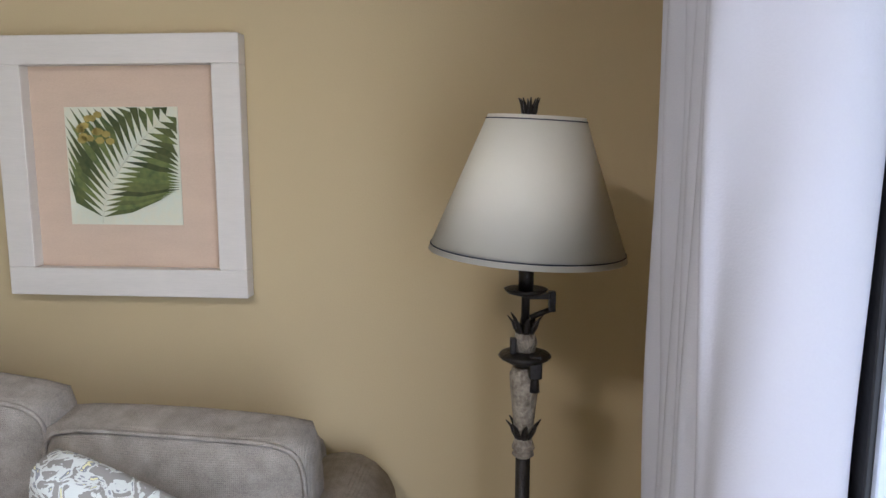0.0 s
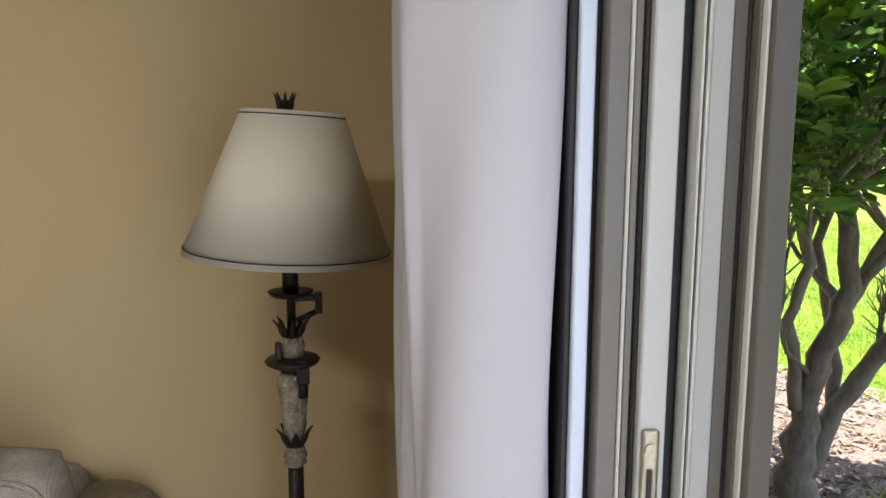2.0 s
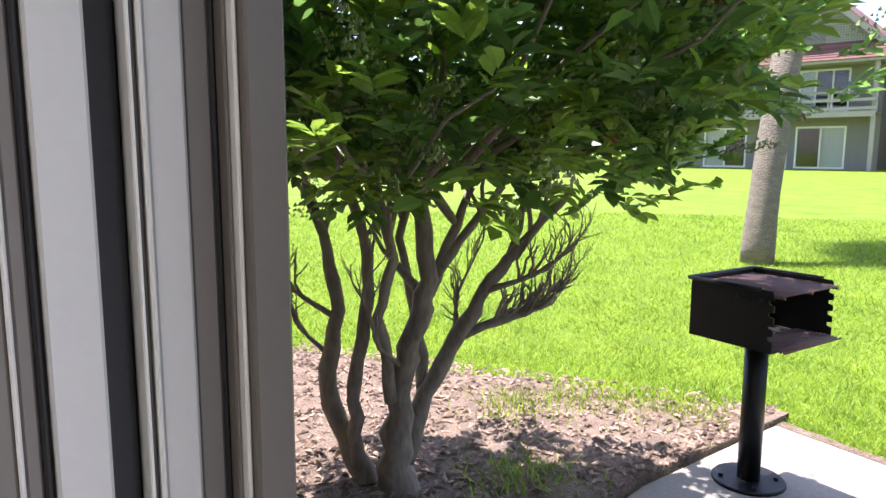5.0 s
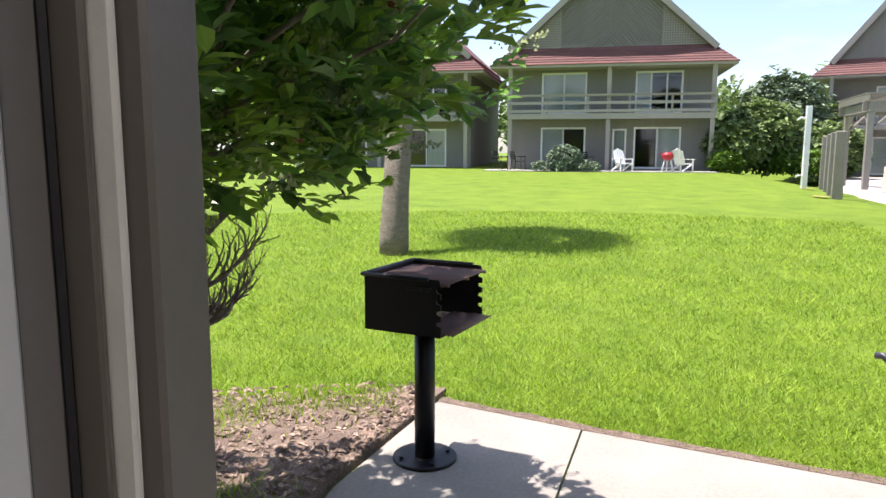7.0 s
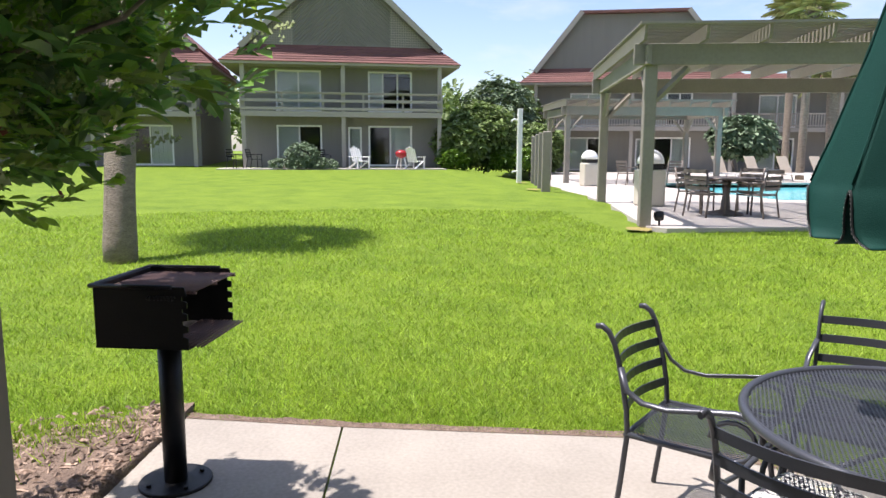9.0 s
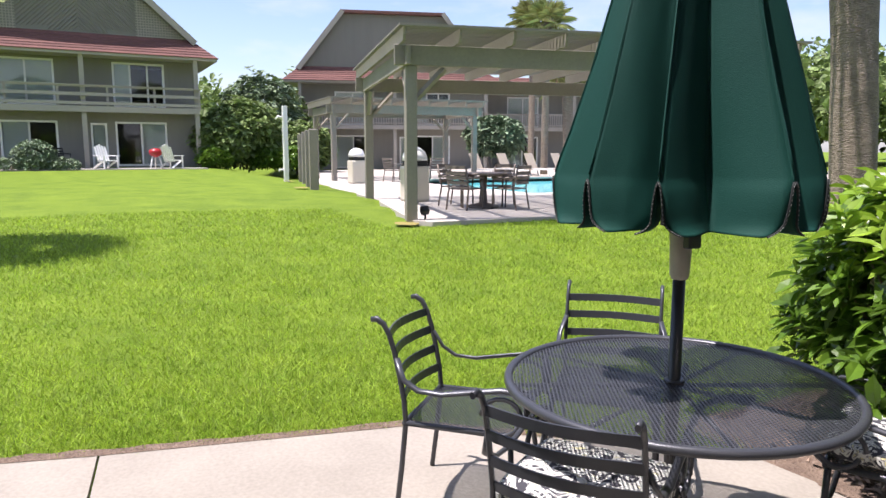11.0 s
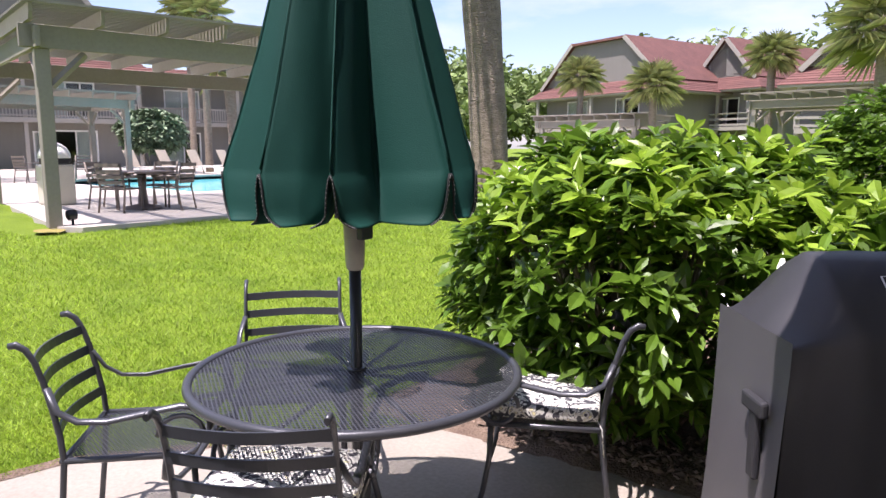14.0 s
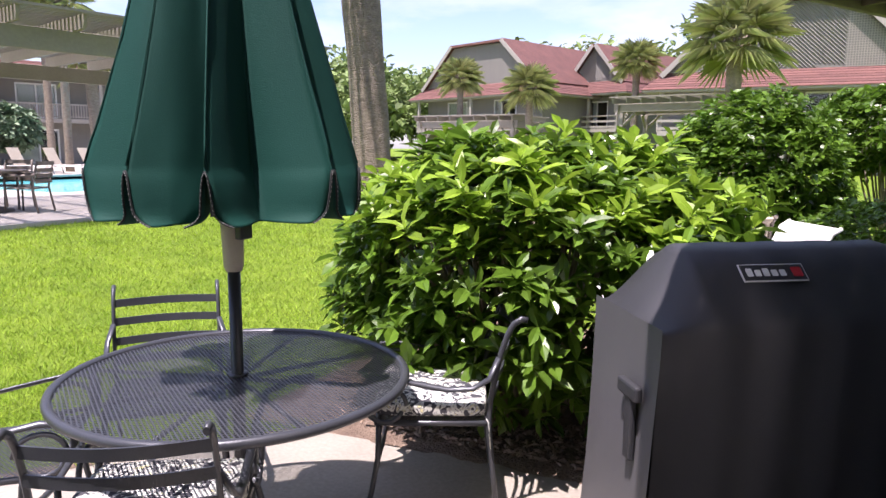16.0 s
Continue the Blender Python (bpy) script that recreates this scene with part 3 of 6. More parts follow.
    part("harp", tube(bmesh.new(), [(0.0, 0.0, 1.34), (0.05, 0, 1.42), (0.04, 0, 1.56), (0, 0, 1.61)], 0.003, 6), M["bronze"], l)
    part("finial", lathe(bmesh.new(), [(0.006, 1.60), (0.010, 1.62), (0.012, 1.635), (0.014, 1.655), (0.010, 1.66)], 14), M["bronze"], l, "dark leaf-shaped finial")


build_lamp()

# ---------- ground ----------
def bed_edge(y):
    """How far out the mulch bed reaches, as x, on the tree's side of the slab."""
    return 4.62 - 0.33 * max(0, y - 1.6) ** 1.1


def build_ground():
    s = "structure"
    # one sheet to the horizon, finer near the house
    xs = [-600, -300, -120, -60, -30, -15, -8] + [-6 + 0.5 * i for i in range(53)] + [21 + 2 * i for i in range(24)] + [75, 100, 150, 300, 600]
    ys = [-600, -300, -150, -100, -75, -60] + [-52 + 2 * i for i in range(17)] + [-19 + 0.5 * i for i in range(61)] + [14, 20, 30, 60, 150, 300, 600]
    v, idx = [], {}
    cut = lambda x, y: 12.2 < x < 33.9 and -25.9 < y < -7.9
    for j, y in enumerate(ys):
        for i, x in enumerate(xs):
            near = smoothstep(4.2, 5.2, math.hypot(x - 2, y))
            pool_dip = -0.25 if (11.4 < x < 46 and -40 < y < -5.2 - 0.18 * min(10, x - 11.4)) else 0.0
            v.append((x, y, -0.02 + lawn_height(x, y) + 0.012 * noise.noise((x * 0.9, y * 0.9, 0)) * near + pool_dip * (1 if not cut(x, y) else 6)))
    n = len(xs)
    f = [(j * n + i, j * n + i + 1, (j + 1) * n + i + 1, (j + 1) * n + i) for j in range(len(ys) - 1) for i in range(n - 1)]
    tagged(new("ground", raw_mesh("ground", v, f, M["grass"], True)), "bright green mown lawn", "lawn", kind=s)
    # patio slab: outer edge runs slantwise, cut by joints
    slabs = [None, None, None]
    slabs[0] = [(0.58, 1.62), (3.25, 1.58), (4.46, 1.36), (4.205, 0.463), (0.45, 0.90)]
    slabs[1] = [(0.45, 0.89), (4.20, 0.451), (3.83, -1.09), (3.3, -1.75), (2.62, -2.48), (1.2, -2.60), (-0.05, -2.66)]
    slabs[2] = [(-0.05, -2.67), (1.1, -2.61), (0.95, -5.2), (-0.6, -5.4)]
    pv = thing("patio", pose(0, 0, 0), "pale concrete patio slab with dark joints", "patio", kind=s)
    for poly in slabs:
        bm = bmesh.new()
        top = [bm.verts.new((x, y, 0.0)) for x, y in poly]
        fc = bm.faces.new(top)
        r = bmesh.ops.extrude_face_region(bm, geom=[fc])
        for q in r["geom"]:
            if isinstance(q, bmesh.types.BMVert):
                q.co.z = -0.1
        bmesh.ops.recalc_face_normals(bm, faces=bm.faces[:])
        part("slab", bm, M["concrete"], pv)
    solid("patio_bedding", box(bmesh.new(), 0.0, -2.5, -0.06, 2.6, 1.5, -0.012), M["joint"], "dark bedding in the patio joints", "patio", s)
    # mulch beds
    v, f = [], []
    ny, nx = 60, 30
    for j in range(ny + 1):
        y = 1.34 + j * 5.2 / ny
        x1 = bed_edge(y) + 0.05 * math.sin(y * 5) + 0.03 * math.sin(y * 13)
        x0 = 0.2 if y > 1.60 else 3.3 + (1.6 - y) * 4.9
        for i in range(nx + 1):
            x = x0 + (max(x1, x0 + 0.05) - x0) * i / nx
            edge = min(1, i / 2, (nx - i) / 2)
            v.append((x, y, 0.0 + 0.03 * edge + 0.02 * noise.noise((x * 6, y * 6, 3)) * edge - 0.02 * (1 - edge) + max(0, lawn_height(x, y))))
    f = [(j * (nx + 1) + i, j * (nx + 1) + i + 1, (j + 1) * (nx + 1) + i + 1, (j + 1) * (nx + 1) + i) for j in range(ny) for i in range(nx)]
    tagged(new("mulch_bed", raw_mesh("mulch_bed", v, f, M["mulch"], True)), "brown bark mulch bed round the small tree", "mulch", kind=s)
    v, f = [], []
    for j in range(31):
        for i in range(31):
            x, y = 0.55 + 2.6 * i / 30, -2.55 - 2.6 * j / 30 + 0.1 * (i / 30)
            e = min(1, i / 2, j / 2, (30 - i) / 2, (30 - j) / 2)
            v.append((x, y, 0.02 * e + 0.015 * noise.noise((x * 7, y * 7, 1)) + lawn_height(x, y)))
    f = [(j * 31 + i, j * 31 + i + 1, (j + 1) * 31 + i + 1, (j + 1) * 31 + i) for j in range(30) for i in range(30)]
    tagged(new("mulch_bed", raw_mesh("mulch_bed", v, f, M["mulch"], True)), "reddish bark mulch under the leafy bush", "mulch", kind=s)
    # loose chips
    v, f = [], []
    for k in range(6500):
        if k < 5200:
            y = rng.uniform(1.42, 4.6)
            x = rng.uniform(1.0 if y > 1.62 else 3.4 + (1.6 - y) * 4.6, bed_edge(y) + 0.03)
            z = 0.032 + lawn_height(x, y)
        else:
            x, y = rng.uniform(0.8, 2.7), rng.uniform(-3.1, -2.62)
            z = 0.022
        a, L, W = rng.uniform(0, math.tau), rng.uniform(0.012, 0.035), rng.uniform(0.004, 0.011)
        c, sn = math.cos(a), math.sin(a)
        t = rng.uniform(-0.3, 0.5) * L
        i = len(v)
        v += [(x - c * L - sn * W, y - sn * L + c * W, z), (x + c * L - sn * W, y + sn * L + c * W, z + t), (x + c * L + sn * W, y + sn * L - c * W, z + t + 0.004), (x - c * L + sn * W, y - sn * L - c * W, z + 0.004), (x, y, z + 0.012 + t)]
        f += [(i, i + 1, i + 4), (i + 1, i + 2, i + 4), (i + 2, i + 3, i + 4), (i + 3, i, i + 4)]
    tagged(new("bark_chips", raw_mesh("bark_chips", v, f, M["chip"])), "loose brown bark chips and leaf litter", "mulch", kind="stuff")


build_ground()


def build_soil_edge():
    line = [(4.47, 1.37), (4.205, 0.46), (3.83, -1.09), (3.3, -1.75), (2.62, -2.48)]
    v, f = [], []
    for p, q in zip(line, line[1:]):
        d = (Vector(q) - Vector(p)).normalized()
        nrm = Vector((-d.y, d.x)) if d.x * 0 + (-d.y) > 0 else Vector((d.y, -d.x))
        n = 24
        for i in range(n):
            for t in (i / n, (i + 1) / n):
                c = Vector(p).lerp(Vector(q), t)
                w = 0.055 + 0.035 * noise.noise((c.x * 7, c.y * 7, 2))
                v += [(c.x - nrm.x * 0.012, c.y - nrm.y * 0.012, 0.003), (c.x + nrm.x * w, c.y + nrm.y * w, 0.008)]
            k = len(v)
            f.append((k - 4, k - 3, k - 1, k - 2))
    tagged(new("soil_edge", raw_mesh("soil_edge", v, f, M["mulch"])), "bare brown soil between slab and lawn", "soil", kind="structure")


build_soil_edge()


def on_slab_or_bed(x, y):
    if y > 1.38:
        return x < bed_edge(y) + 0.0
    if y > -1.09:
        return x < 4.47 - (1.36 - y) * (0.26 if y > 0.46 else 0.265) + 0.02
    if y > -2.55:
        return x < 3.85 - (-1.09 - y) * 0.86
    return x < 3.1 and y > -5.2


def build_grass():
    v, f = [], []
    n = 0
    while n < 240000:
        a, r = rng.uniform(-1.45, 1.0), 3.2 + 11.5 * rng.random() ** 1.9
        x, y = 0.45 + r * math.cos(a), 0.43 + r * math.sin(a)
        if on_slab_or_bed(x, y) or (x > 11 and y < -4.2):
            continue
        n += 1
        z = lawn_height(x, y) - 0.025
        h = rng.uniform(0.018, 0.045) * (1 + 0.03 * r)
        w = rng.uniform(0.0016, 0.003) * (1 + 0.16 * r)
        b = rng.uniform(0, math.tau)
        lx, ly = rng.gauss(0, 1.0) * h, rng.gauss(0, 1.0) * h
        i = len(v)
        v += [(x - w * math.cos(b), y - w * math.sin(b), z), (x + w * math.cos(b), y + w * math.sin(b), z), (x + lx, y + ly, z + h + 0.012)]
        f.append((i, i + 1, i + 2))
    tagged(new("grass", raw_mesh("grass", v, f, M["blade"])), "short bright green lawn grass blades", "grass", kind="stuff")
    v, f = [], []
    for k in range(1500):   # thin weeds in the mulch
        cx, cy = rng.choice([(3.95, 2.4), (3.6, 2.6), (4.2, 2.1), (2.9, 2.0), (4.3, 1.75)])
        x, y = cx + rng.gauss(0, 0.16), cy + rng.gauss(0, 0.14)
        h, w, b = rng.uniform(0.04, 0.14), rng.uniform(0.003, 0.006), rng.uniform(0, math.tau)
        i = len(v)
        v += [(x - w * math.cos(b), y - w * math.sin(b), 0.02), (x + w * math.cos(b), y + w * math.sin(b), 0.02), (x + rng.gauss(0, 0.4) * h, y + rng.gauss(0, 0.4) * h, h)]
        f.append((i, i + 1, i + 2))
    tagged(new("weeds", raw_mesh("weeds", v, f, M["blade"])), "thin green weeds growing through the mulch", "weeds", kind="stuff")


build_grass()


# ---------- plants ----------
def limb(bm, p, d, L, r, depth, tips, bend=0.25, n=7, up=0.05):
    pts, rad = [Vector(p)], [r]
    d = Vector(d).normalized()
    steps = 5
    for i in range(steps):
        d = (d + Vector((rng.gauss(0, bend), rng.gauss(0, bend), rng.gauss(0, bend * 0.6) + up)) * 0.5).normalized()
        pts.append(pts[-1] + d * L / steps)
        rad.append(r * (1 - 0.36 * (i + 1) / steps))
    tube(bm, pts, rad, n if depth > 1 else 5)
    if depth == 0:
        tips.append((pts[-1], d))
        return
    for k in range(2 if depth > 1 else 3):
        e = (d + rnd_dir() * 0.75).normalized()
        limb(bm, pts[-1 - (k % 2)], e, L * rng.uniform(0.55, 0.8), rad[-1 - (k % 2)] * 0.74, depth - 1, tips, bend, n, up)


def build_tree():
    t = thing("small_tree", pose(2.42, 2.42, 0.0), "multi-trunked evergreen tree with a dense glossy crown", "tree")
    # each stem: (sideways, back, height, radius) along it
    ax, back = Vector((0.676, -0.737, 0)), Vector((0.737, 0.676, 0))
    at = lambda q: ax * q[0] + back * q[1] + Vector((0, 0, q[2]))
    stems = [
        [(-0.10, 0.05, -0.03, 0.07), (-0.19, 0.05, 0.15, 0.055), (-0.31, 0.1, 0.46, 0.042), (-0.25, 0.1, 0.83, 0.036), (-0.30, 0.12, 1.1, 0.028), (-0.40, 0.15, 1.42, 0.02)],
        [(-0.16, 0.03, 0.12, 0.04), (-0.17, -0.05, 0.45, 0.033), (-0.12, -0.05, 0.83, 0.03), (-0.10, 0.0, 1.1, 0.026), (-0.2, 0.0, 1.45, 0.02)],
        [(0.03, -0.03, -0.03, 0.10), (0.03, -0.03, 0.2, 0.075), (0.05, -0.03, 0.55, 0.054), (0.09, -0.05, 0.74, 0.048), (0.18, -0.05, 1.0, 0.043), (0.12, -0.05, 1.45, 0.03)],
        [(0.10, -0.04, 0.78, 0.03), (0.22, 0.1, 1.05, 0.026), (0.36, 0.12, 1.4, 0.018)],
        [(0.05, 0.03, 0.12, 0.05), (0.15, 0.05, 0.45, 0.043), (0.30, 0.05, 0.73, 0.037), (0.42, 0.02, 0.95, 0.03), (0.56, 0.0, 1.13, 0.024), (0.80, 0.0, 1.4, 0.014)],
        [(0.0, -0.06, 0.45, 0.03), (-0.05, -0.12, 0.85, 0.025), (0.02, -0.12, 1.1, 0.022), (-0.05, -0.1, 1.45, 0.016)],
        [(0.14, 0.06, 0.42, 0.028), (0.1, 0.2, 0.8, 0.024), (0.02, 0.25, 1.15, 0.02), (0.1, 0.3, 1.45, 0.014)],
        [(0.19, 0.0, 1.0, 0.024), (0.30, -0.1, 1.18, 0.02), (0.48, -0.15, 1.42, 0.014)],
    ]
    boughs = [
        [(0.29, 0.05, 0.71, 0.022), (0.46, 0.02, 0.80, 0.018), (0.60, 0.0, 0.84, 0.014), (0.71, 0.0, 0.91, 0.010), (0.78, 0.0, 1.0, 0.005)],
        [(0.31, 0.05, 0.74, 0.02), (0.45, 0.1, 0.76, 0.015), (0.58, 0.12, 0.80, 0.011), (0.74, 0.12, 0.86, 0.005)],
        [(0.42, 0.02, 0.94, 0.018), (0.56, -0.05, 1.0, 0.013), (0.68, -0.08, 1.06, 0.010), (0.80, -0.1, 1.17, 0.005)],
        [(-0.27, 0.1, 0.8, 0.016), (-0.40, 0.05, 0.90, 0.012), (-0.52, 0.02, 1.0, 0.007), (-0.6, 0.0, 1.1, 0.004)],
        [(-0.30, 0.1, 0.62, 0.014), (-0.40, 0.12, 0.70, 0.010), (-0.50, 0.12, 0.86, 0.005)],
        [(0.18, 0.05, 0.5, 0.014), (0.28, 0.1, 0.68, 0.011), (0.30, 0.15, 0.9, 0.008), (0.42, 0.2, 1.15, 0.004)],
        [(0.06, -0.05, 0.6, 0.013), (-0.04, -0.15, 0.72, 0.010), (-0.10, -0.2, 0.95, 0.007), (-0.05, -0.22, 1.2, 0.004)],
    ]

    def wavy(pts, n=4):
        out, rad = [], []
        for a, b in zip(pts, pts[1:]):
            for k in range(n):
                t_ = k / n
                p = at(a).lerp(at(b), t_)
                w = 0.35 * (a[3] + b[3]) / 2
                out.append(p + Vector((rng.gauss(0, w), rng.gauss(0, w), 0)) * (0.6 if k else 0.2))
                rad.append((a[3] + (b[3] - a[3]) * t_) * rng.uniform(0.9, 1.12))
        return out + [at(pts[-1])], rad + [pts[-1][3]]
    for st in stems:
        bm = bmesh.new()
        p_, r_ = wavy(st)
        tube(bm, p_, r_, 10)
        for k in range(3):
            i = rng.randrange(len(p_) * 2 // 3, len(p_))
            limb(bm, p_[i], (rng.gauss(0, 0.5), rng.gauss(0, 0.5), 0.8), 0.35, r_[i] * 0.6, 2, [], 0.25, 6, 0.1)
        part("trunk", bm, M["bark"], t, "grey-brown crooked trunk")
    for st in boughs:
        bm = bmesh.new()
        p_, r_ = wavy(st, 3)
        tube(bm, p_, r_, 6)
        for i in range(3, len(p_)):
            for k in range(2):
                limb(bm, p_[i], (p_[i] - p_[i - 2]).normalized() + Vector((rng.gauss(0, 0.35), rng.gauss(0, 0.35), rng.uniform(0.1, 0.8))), 0.13, r_[i] * 0.55 + 0.0015, 1, [], 0.4, 5, 0.25)
        part("twig", bm, M["bark"], t)
    # crown of many leafy lumps, with gaps between them
    C, R = Vector((-0.02, -0.36, 2.08)), Vector((1.55, 1.46, 0.92))
    lumps = []
    while len(lumps) < 300:
        d = rnd_dir(-0.95)
        p = C + Vector((d.x * R.x, d.y * R.y, d.z * R.z)) * rng.uniform(0.45, 0.9) * (1 + 0.12 * noise.noise(d * 2.3))
        if p.z > 1.38 + 0.10 * noise.noise((p.x * 1.7, p.y * 1.7, 5)):
            lumps.append((p, rng.uniform(0.15, 0.27)))

    def spot(inner):
        while True:
            c, r = rng.choice(lumps)
            d = rnd_dir(-0.6)
            p = c + Vector((d.x, d.y, d.z * 0.8)) * r * rng.uniform(inner, 1.08)
            if p.z > 1.27:
                return p, ((p - C).normalized() * 0.6 + d).normalized()
    places, young, dead = [], [], []

    def spray(store, p, d, n, span, lift):
        """Leaves set in pairs along a short shoot."""
        d = (d + Vector((0, 0, lift)) + rnd_dir() * 0.5).normalized()
        s_ = d.cross(Vector((0.2, 0.1, 1))).normalized()
        for j in range(n):
            sg = 1 if j % 2 else -1
            store.append((p + d * span * j / n, (d * 0.75 + s_ * sg * 0.8 + rnd_dir() * 0.3 + Vector((0, 0, 0.2))).normalized()))
    for k in range(2100):
        p, d = spot(0.55)
        spray(places, p, d, 7, 0.11, 0.1)
    for k in range(1700):
        p, d = spot(0.9)
        spray(young, p, d, 6, 0.09, 0.5)
    for k in range(110):
        p, d = spot(0.4)
        dead.append((p, rnd_dir()))
    for nm, pl, L, W, mt, lb in (("crown", places, 0.078, 0.040, "leaf", "dark glossy green leaves"), ("young_foliage", young, 0.080, 0.034, "leaf_young", "light green young leaves"),
                                 ("dead_foliage", dead, 0.07, 0.036, "leaf_dead", "russet dead leaves")):
        v, f = leaf_cloud(pl, L, W)
        ob = new(nm, raw_mesh(nm, v, f, M[mt]))
        ob.parent = t
        tagged(ob, lb, kind="stuff")
    # loose flower panicles of tiny buds
    v, f = [], []
    for k in range(800):
        p, d = spot(1.0)
        axp = (d + Vector((0, 0, 0.5))).normalized()
        for j in range(34):
            h = rng.random()
            q = p + axp * h * 0.14 + rnd_dir() * 0.045 * (1.1 - h)
            e = rng.uniform(0.0045, 0.0075)
            i = len(v)
            v += [q + Vector((e, 0, -e)), q + Vector((-e, e, -e)), q + Vector((-e, -e, -e)), q + Vector((0, 0, e))]
            f += [(i, i + 1, i + 3), (i + 1, i + 2, i + 3), (i + 2, i, i + 3)]
    ob = new("blossom", raw_mesh("blossom", v, f, M["flower"]))
    ob.parent = t
    tagged(ob, "pale green flower panicles", kind="stuff")
    bm = bmesh.new()
    for p, r in lumps[::4]:   # limbs inside the crown
        base = Vector((0.3 * p.x, 0.3 * p.y, 1.45))
        tube(bm, [base, base.lerp(p, 0.5) + rnd_dir() * 0.08, p, p + rnd_dir(0) * r * 0.7], [0.013, 0.009, 0.006, 0.003], 5)
    part("branch", bm, M["bark"], t)


build_tree()


def shrub(name, label, centre, R, base, rosettes, per, L, W, material, seed_z=0.0, inner=0.8, stems=30, bump=0.16, tips=0, flat=1.0):
    t = thing(name, pose(centre[0], centre[1], base), label, "shrub")
    C = Vector((0, 0, centre[2] - base))
    bm = bmesh.new()
    for k in range(stems):
        d = rnd_dir(0.1)
        e = C + Vector((d.x * R[0], d.y * R[1], d.z * R[2])) * 0.85
        tube(bm, [(d.x * 0.2, d.y * 0.2, -0.02), (e.x * 0.6, e.y * 0.6, e.z * 0.45), e], [0.02, 0.013, 0.005], 5)
    part("stem", bm, M["bark"], t)
    pl, pl2 = [], []
    for k in range(rosettes):
        d = rnd_dir(-0.9)
        q = rng.uniform(inner, 1.0) * (1 + bump * noise.noise(d * 2.2 + Vector((seed_z, 0, 0))) + 0.1 * noise.noise(d * 5.5))
        p = C + Vector((d.x * R[0], d.y * R[1], math.copysign(abs(d.z) ** flat, d.z) * R[2])) * q
        if p.z < 0.06 or (tips and p.z < 0.5 and rng.random() < 0.55):
            continue
        tip = tips and d.z > 0.2 and k < rosettes * tips
        ax = (d * 0.8 + Vector((0, 0, 1.1 if tip else 0.75)) + rnd_dir() * 0.3).normalized()
        if tip:
            p = p + ax * 0.05
        s = ax.cross(Vector((1, 0.3, 0.2))).normalized()
        u = ax.cross(s)
        a0 = rng.uniform(0, 6)
        for j in range(per):
            a = a0 + j * 2.4
            (pl2 if tip else pl).append((p + ax * (0.008 * j), (ax * (0.25 + (0.9 if tip else 0.5) * j / per) + s * math.cos(a) + u * math.sin(a)).normalized()))
    v, f = leaf_cloud(pl, L, W)
    ob = new("foliage", raw_mesh("foliage", v, f, M[material]))
    ob.parent = t
    tagged(ob, kind="stuff")
    if pl2:
        v, f = leaf_cloud(pl2, L * 1.05, W)
        ob = new("young_foliage", raw_mesh("young_foliage", v, f, M["bush_young"]))
        ob.parent = t
        tagged(ob, "lighter yellow-green shoots", kind="stuff")
    return t


shrub("leafy_bush", "dense bright green leafy bush beside the patio table", (1.72, -3.22, 0.80), (1.12, 0.92, 0.74), 0.0, 1900, 8, 0.118, 0.044, "bush", 1.0, 0.70, 80, 0.2, 0.36, 0.8)
shrub("garden_shrub", "tall small-leaved green shrub behind the white chairs", (0.75, -8.2, 1.05), (1.0, 1.0, 1.08), 0.25, 2600, 7, 0.09, 0.045, "bush", 3.0, 0.7)
shrub("garden_shrub", "loose green shrub in front of the grey villa", (-0.85, -10.0, 1.7), (1.2, 1.0, 0.6), 0.28, 1600, 6, 0.10, 0.05, "bush", 5.0, 0.7)
shrub("garden_shrub", "low pale green shrub near the shaded balcony", (-0.45, -6.6, 0.55), (0.8, 0.8, 0.55), 0.2, 1200, 6, 0.07, 0.035, "bush", 6.0, 0.7)
shrub("round_shrub", "silvery clipped round shrub by the pool", (30.9, -18.6, 2.2), (1.5, 1.4, 1.0), 0.3, 1100, 5, 0.28, 0.15, "silver_leaf", 7.0, 0.8, 8)
for x, y, z, r, mt, k in ((38.5, -7.6, 2.3, (2.2, 2.0, 1.9), "far_leaf", 1), (41.5, -9.2, 3.1, (2.3, 2.4, 2.8), "silver_leaf", 2), (37.0, -6.2, 2.0, (1.5, 1.4, 1.1), "far_leaf", 3), (39.0, -10.8, 1.7, (1.9, 1.8, 1.3), "far_leaf", 4), (44.5, -11.8, 2.7, (2.3, 2.2, 2.0), "far_leaf", 9)):
    shrub("far_shrub", "tall mixed shrub between the two villas", (x, y, z), r, 0.5, 1100, 5, 0.30, 0.15, mt, k, 0.7, 8)
shrub("hedge_shrub", "rounded low shrub in front of the villa door", (35.0, 2.0, 1.25), (0.9, 0.8, 0.65), 0.68, 500, 5, 0.14, 0.07, "silver_leaf", 8.0, 0.85, 6)
for y in (0.9, 2.0, 3.0):
    shrub("flower_shrub", "low white-flowering shrub before the villa", (34.6, y, 0.85), (0.6, 0.6, 0.3), 0.66, 200, 5, 0.12, 0.06, "silver_leaf", y, 0.7, 4)
for x, y in ((36.0, -5.6), (37.2, -8.4), (36.4, -9.6)):
    shrub("flower_shrub", "yellow-green low shrub at the villa corner", (x, y, 1.1), (1.0, 0.9, 0.6), 0.55, 350, 5, 0.2, 0.09, "bush", y, 0.7, 4)


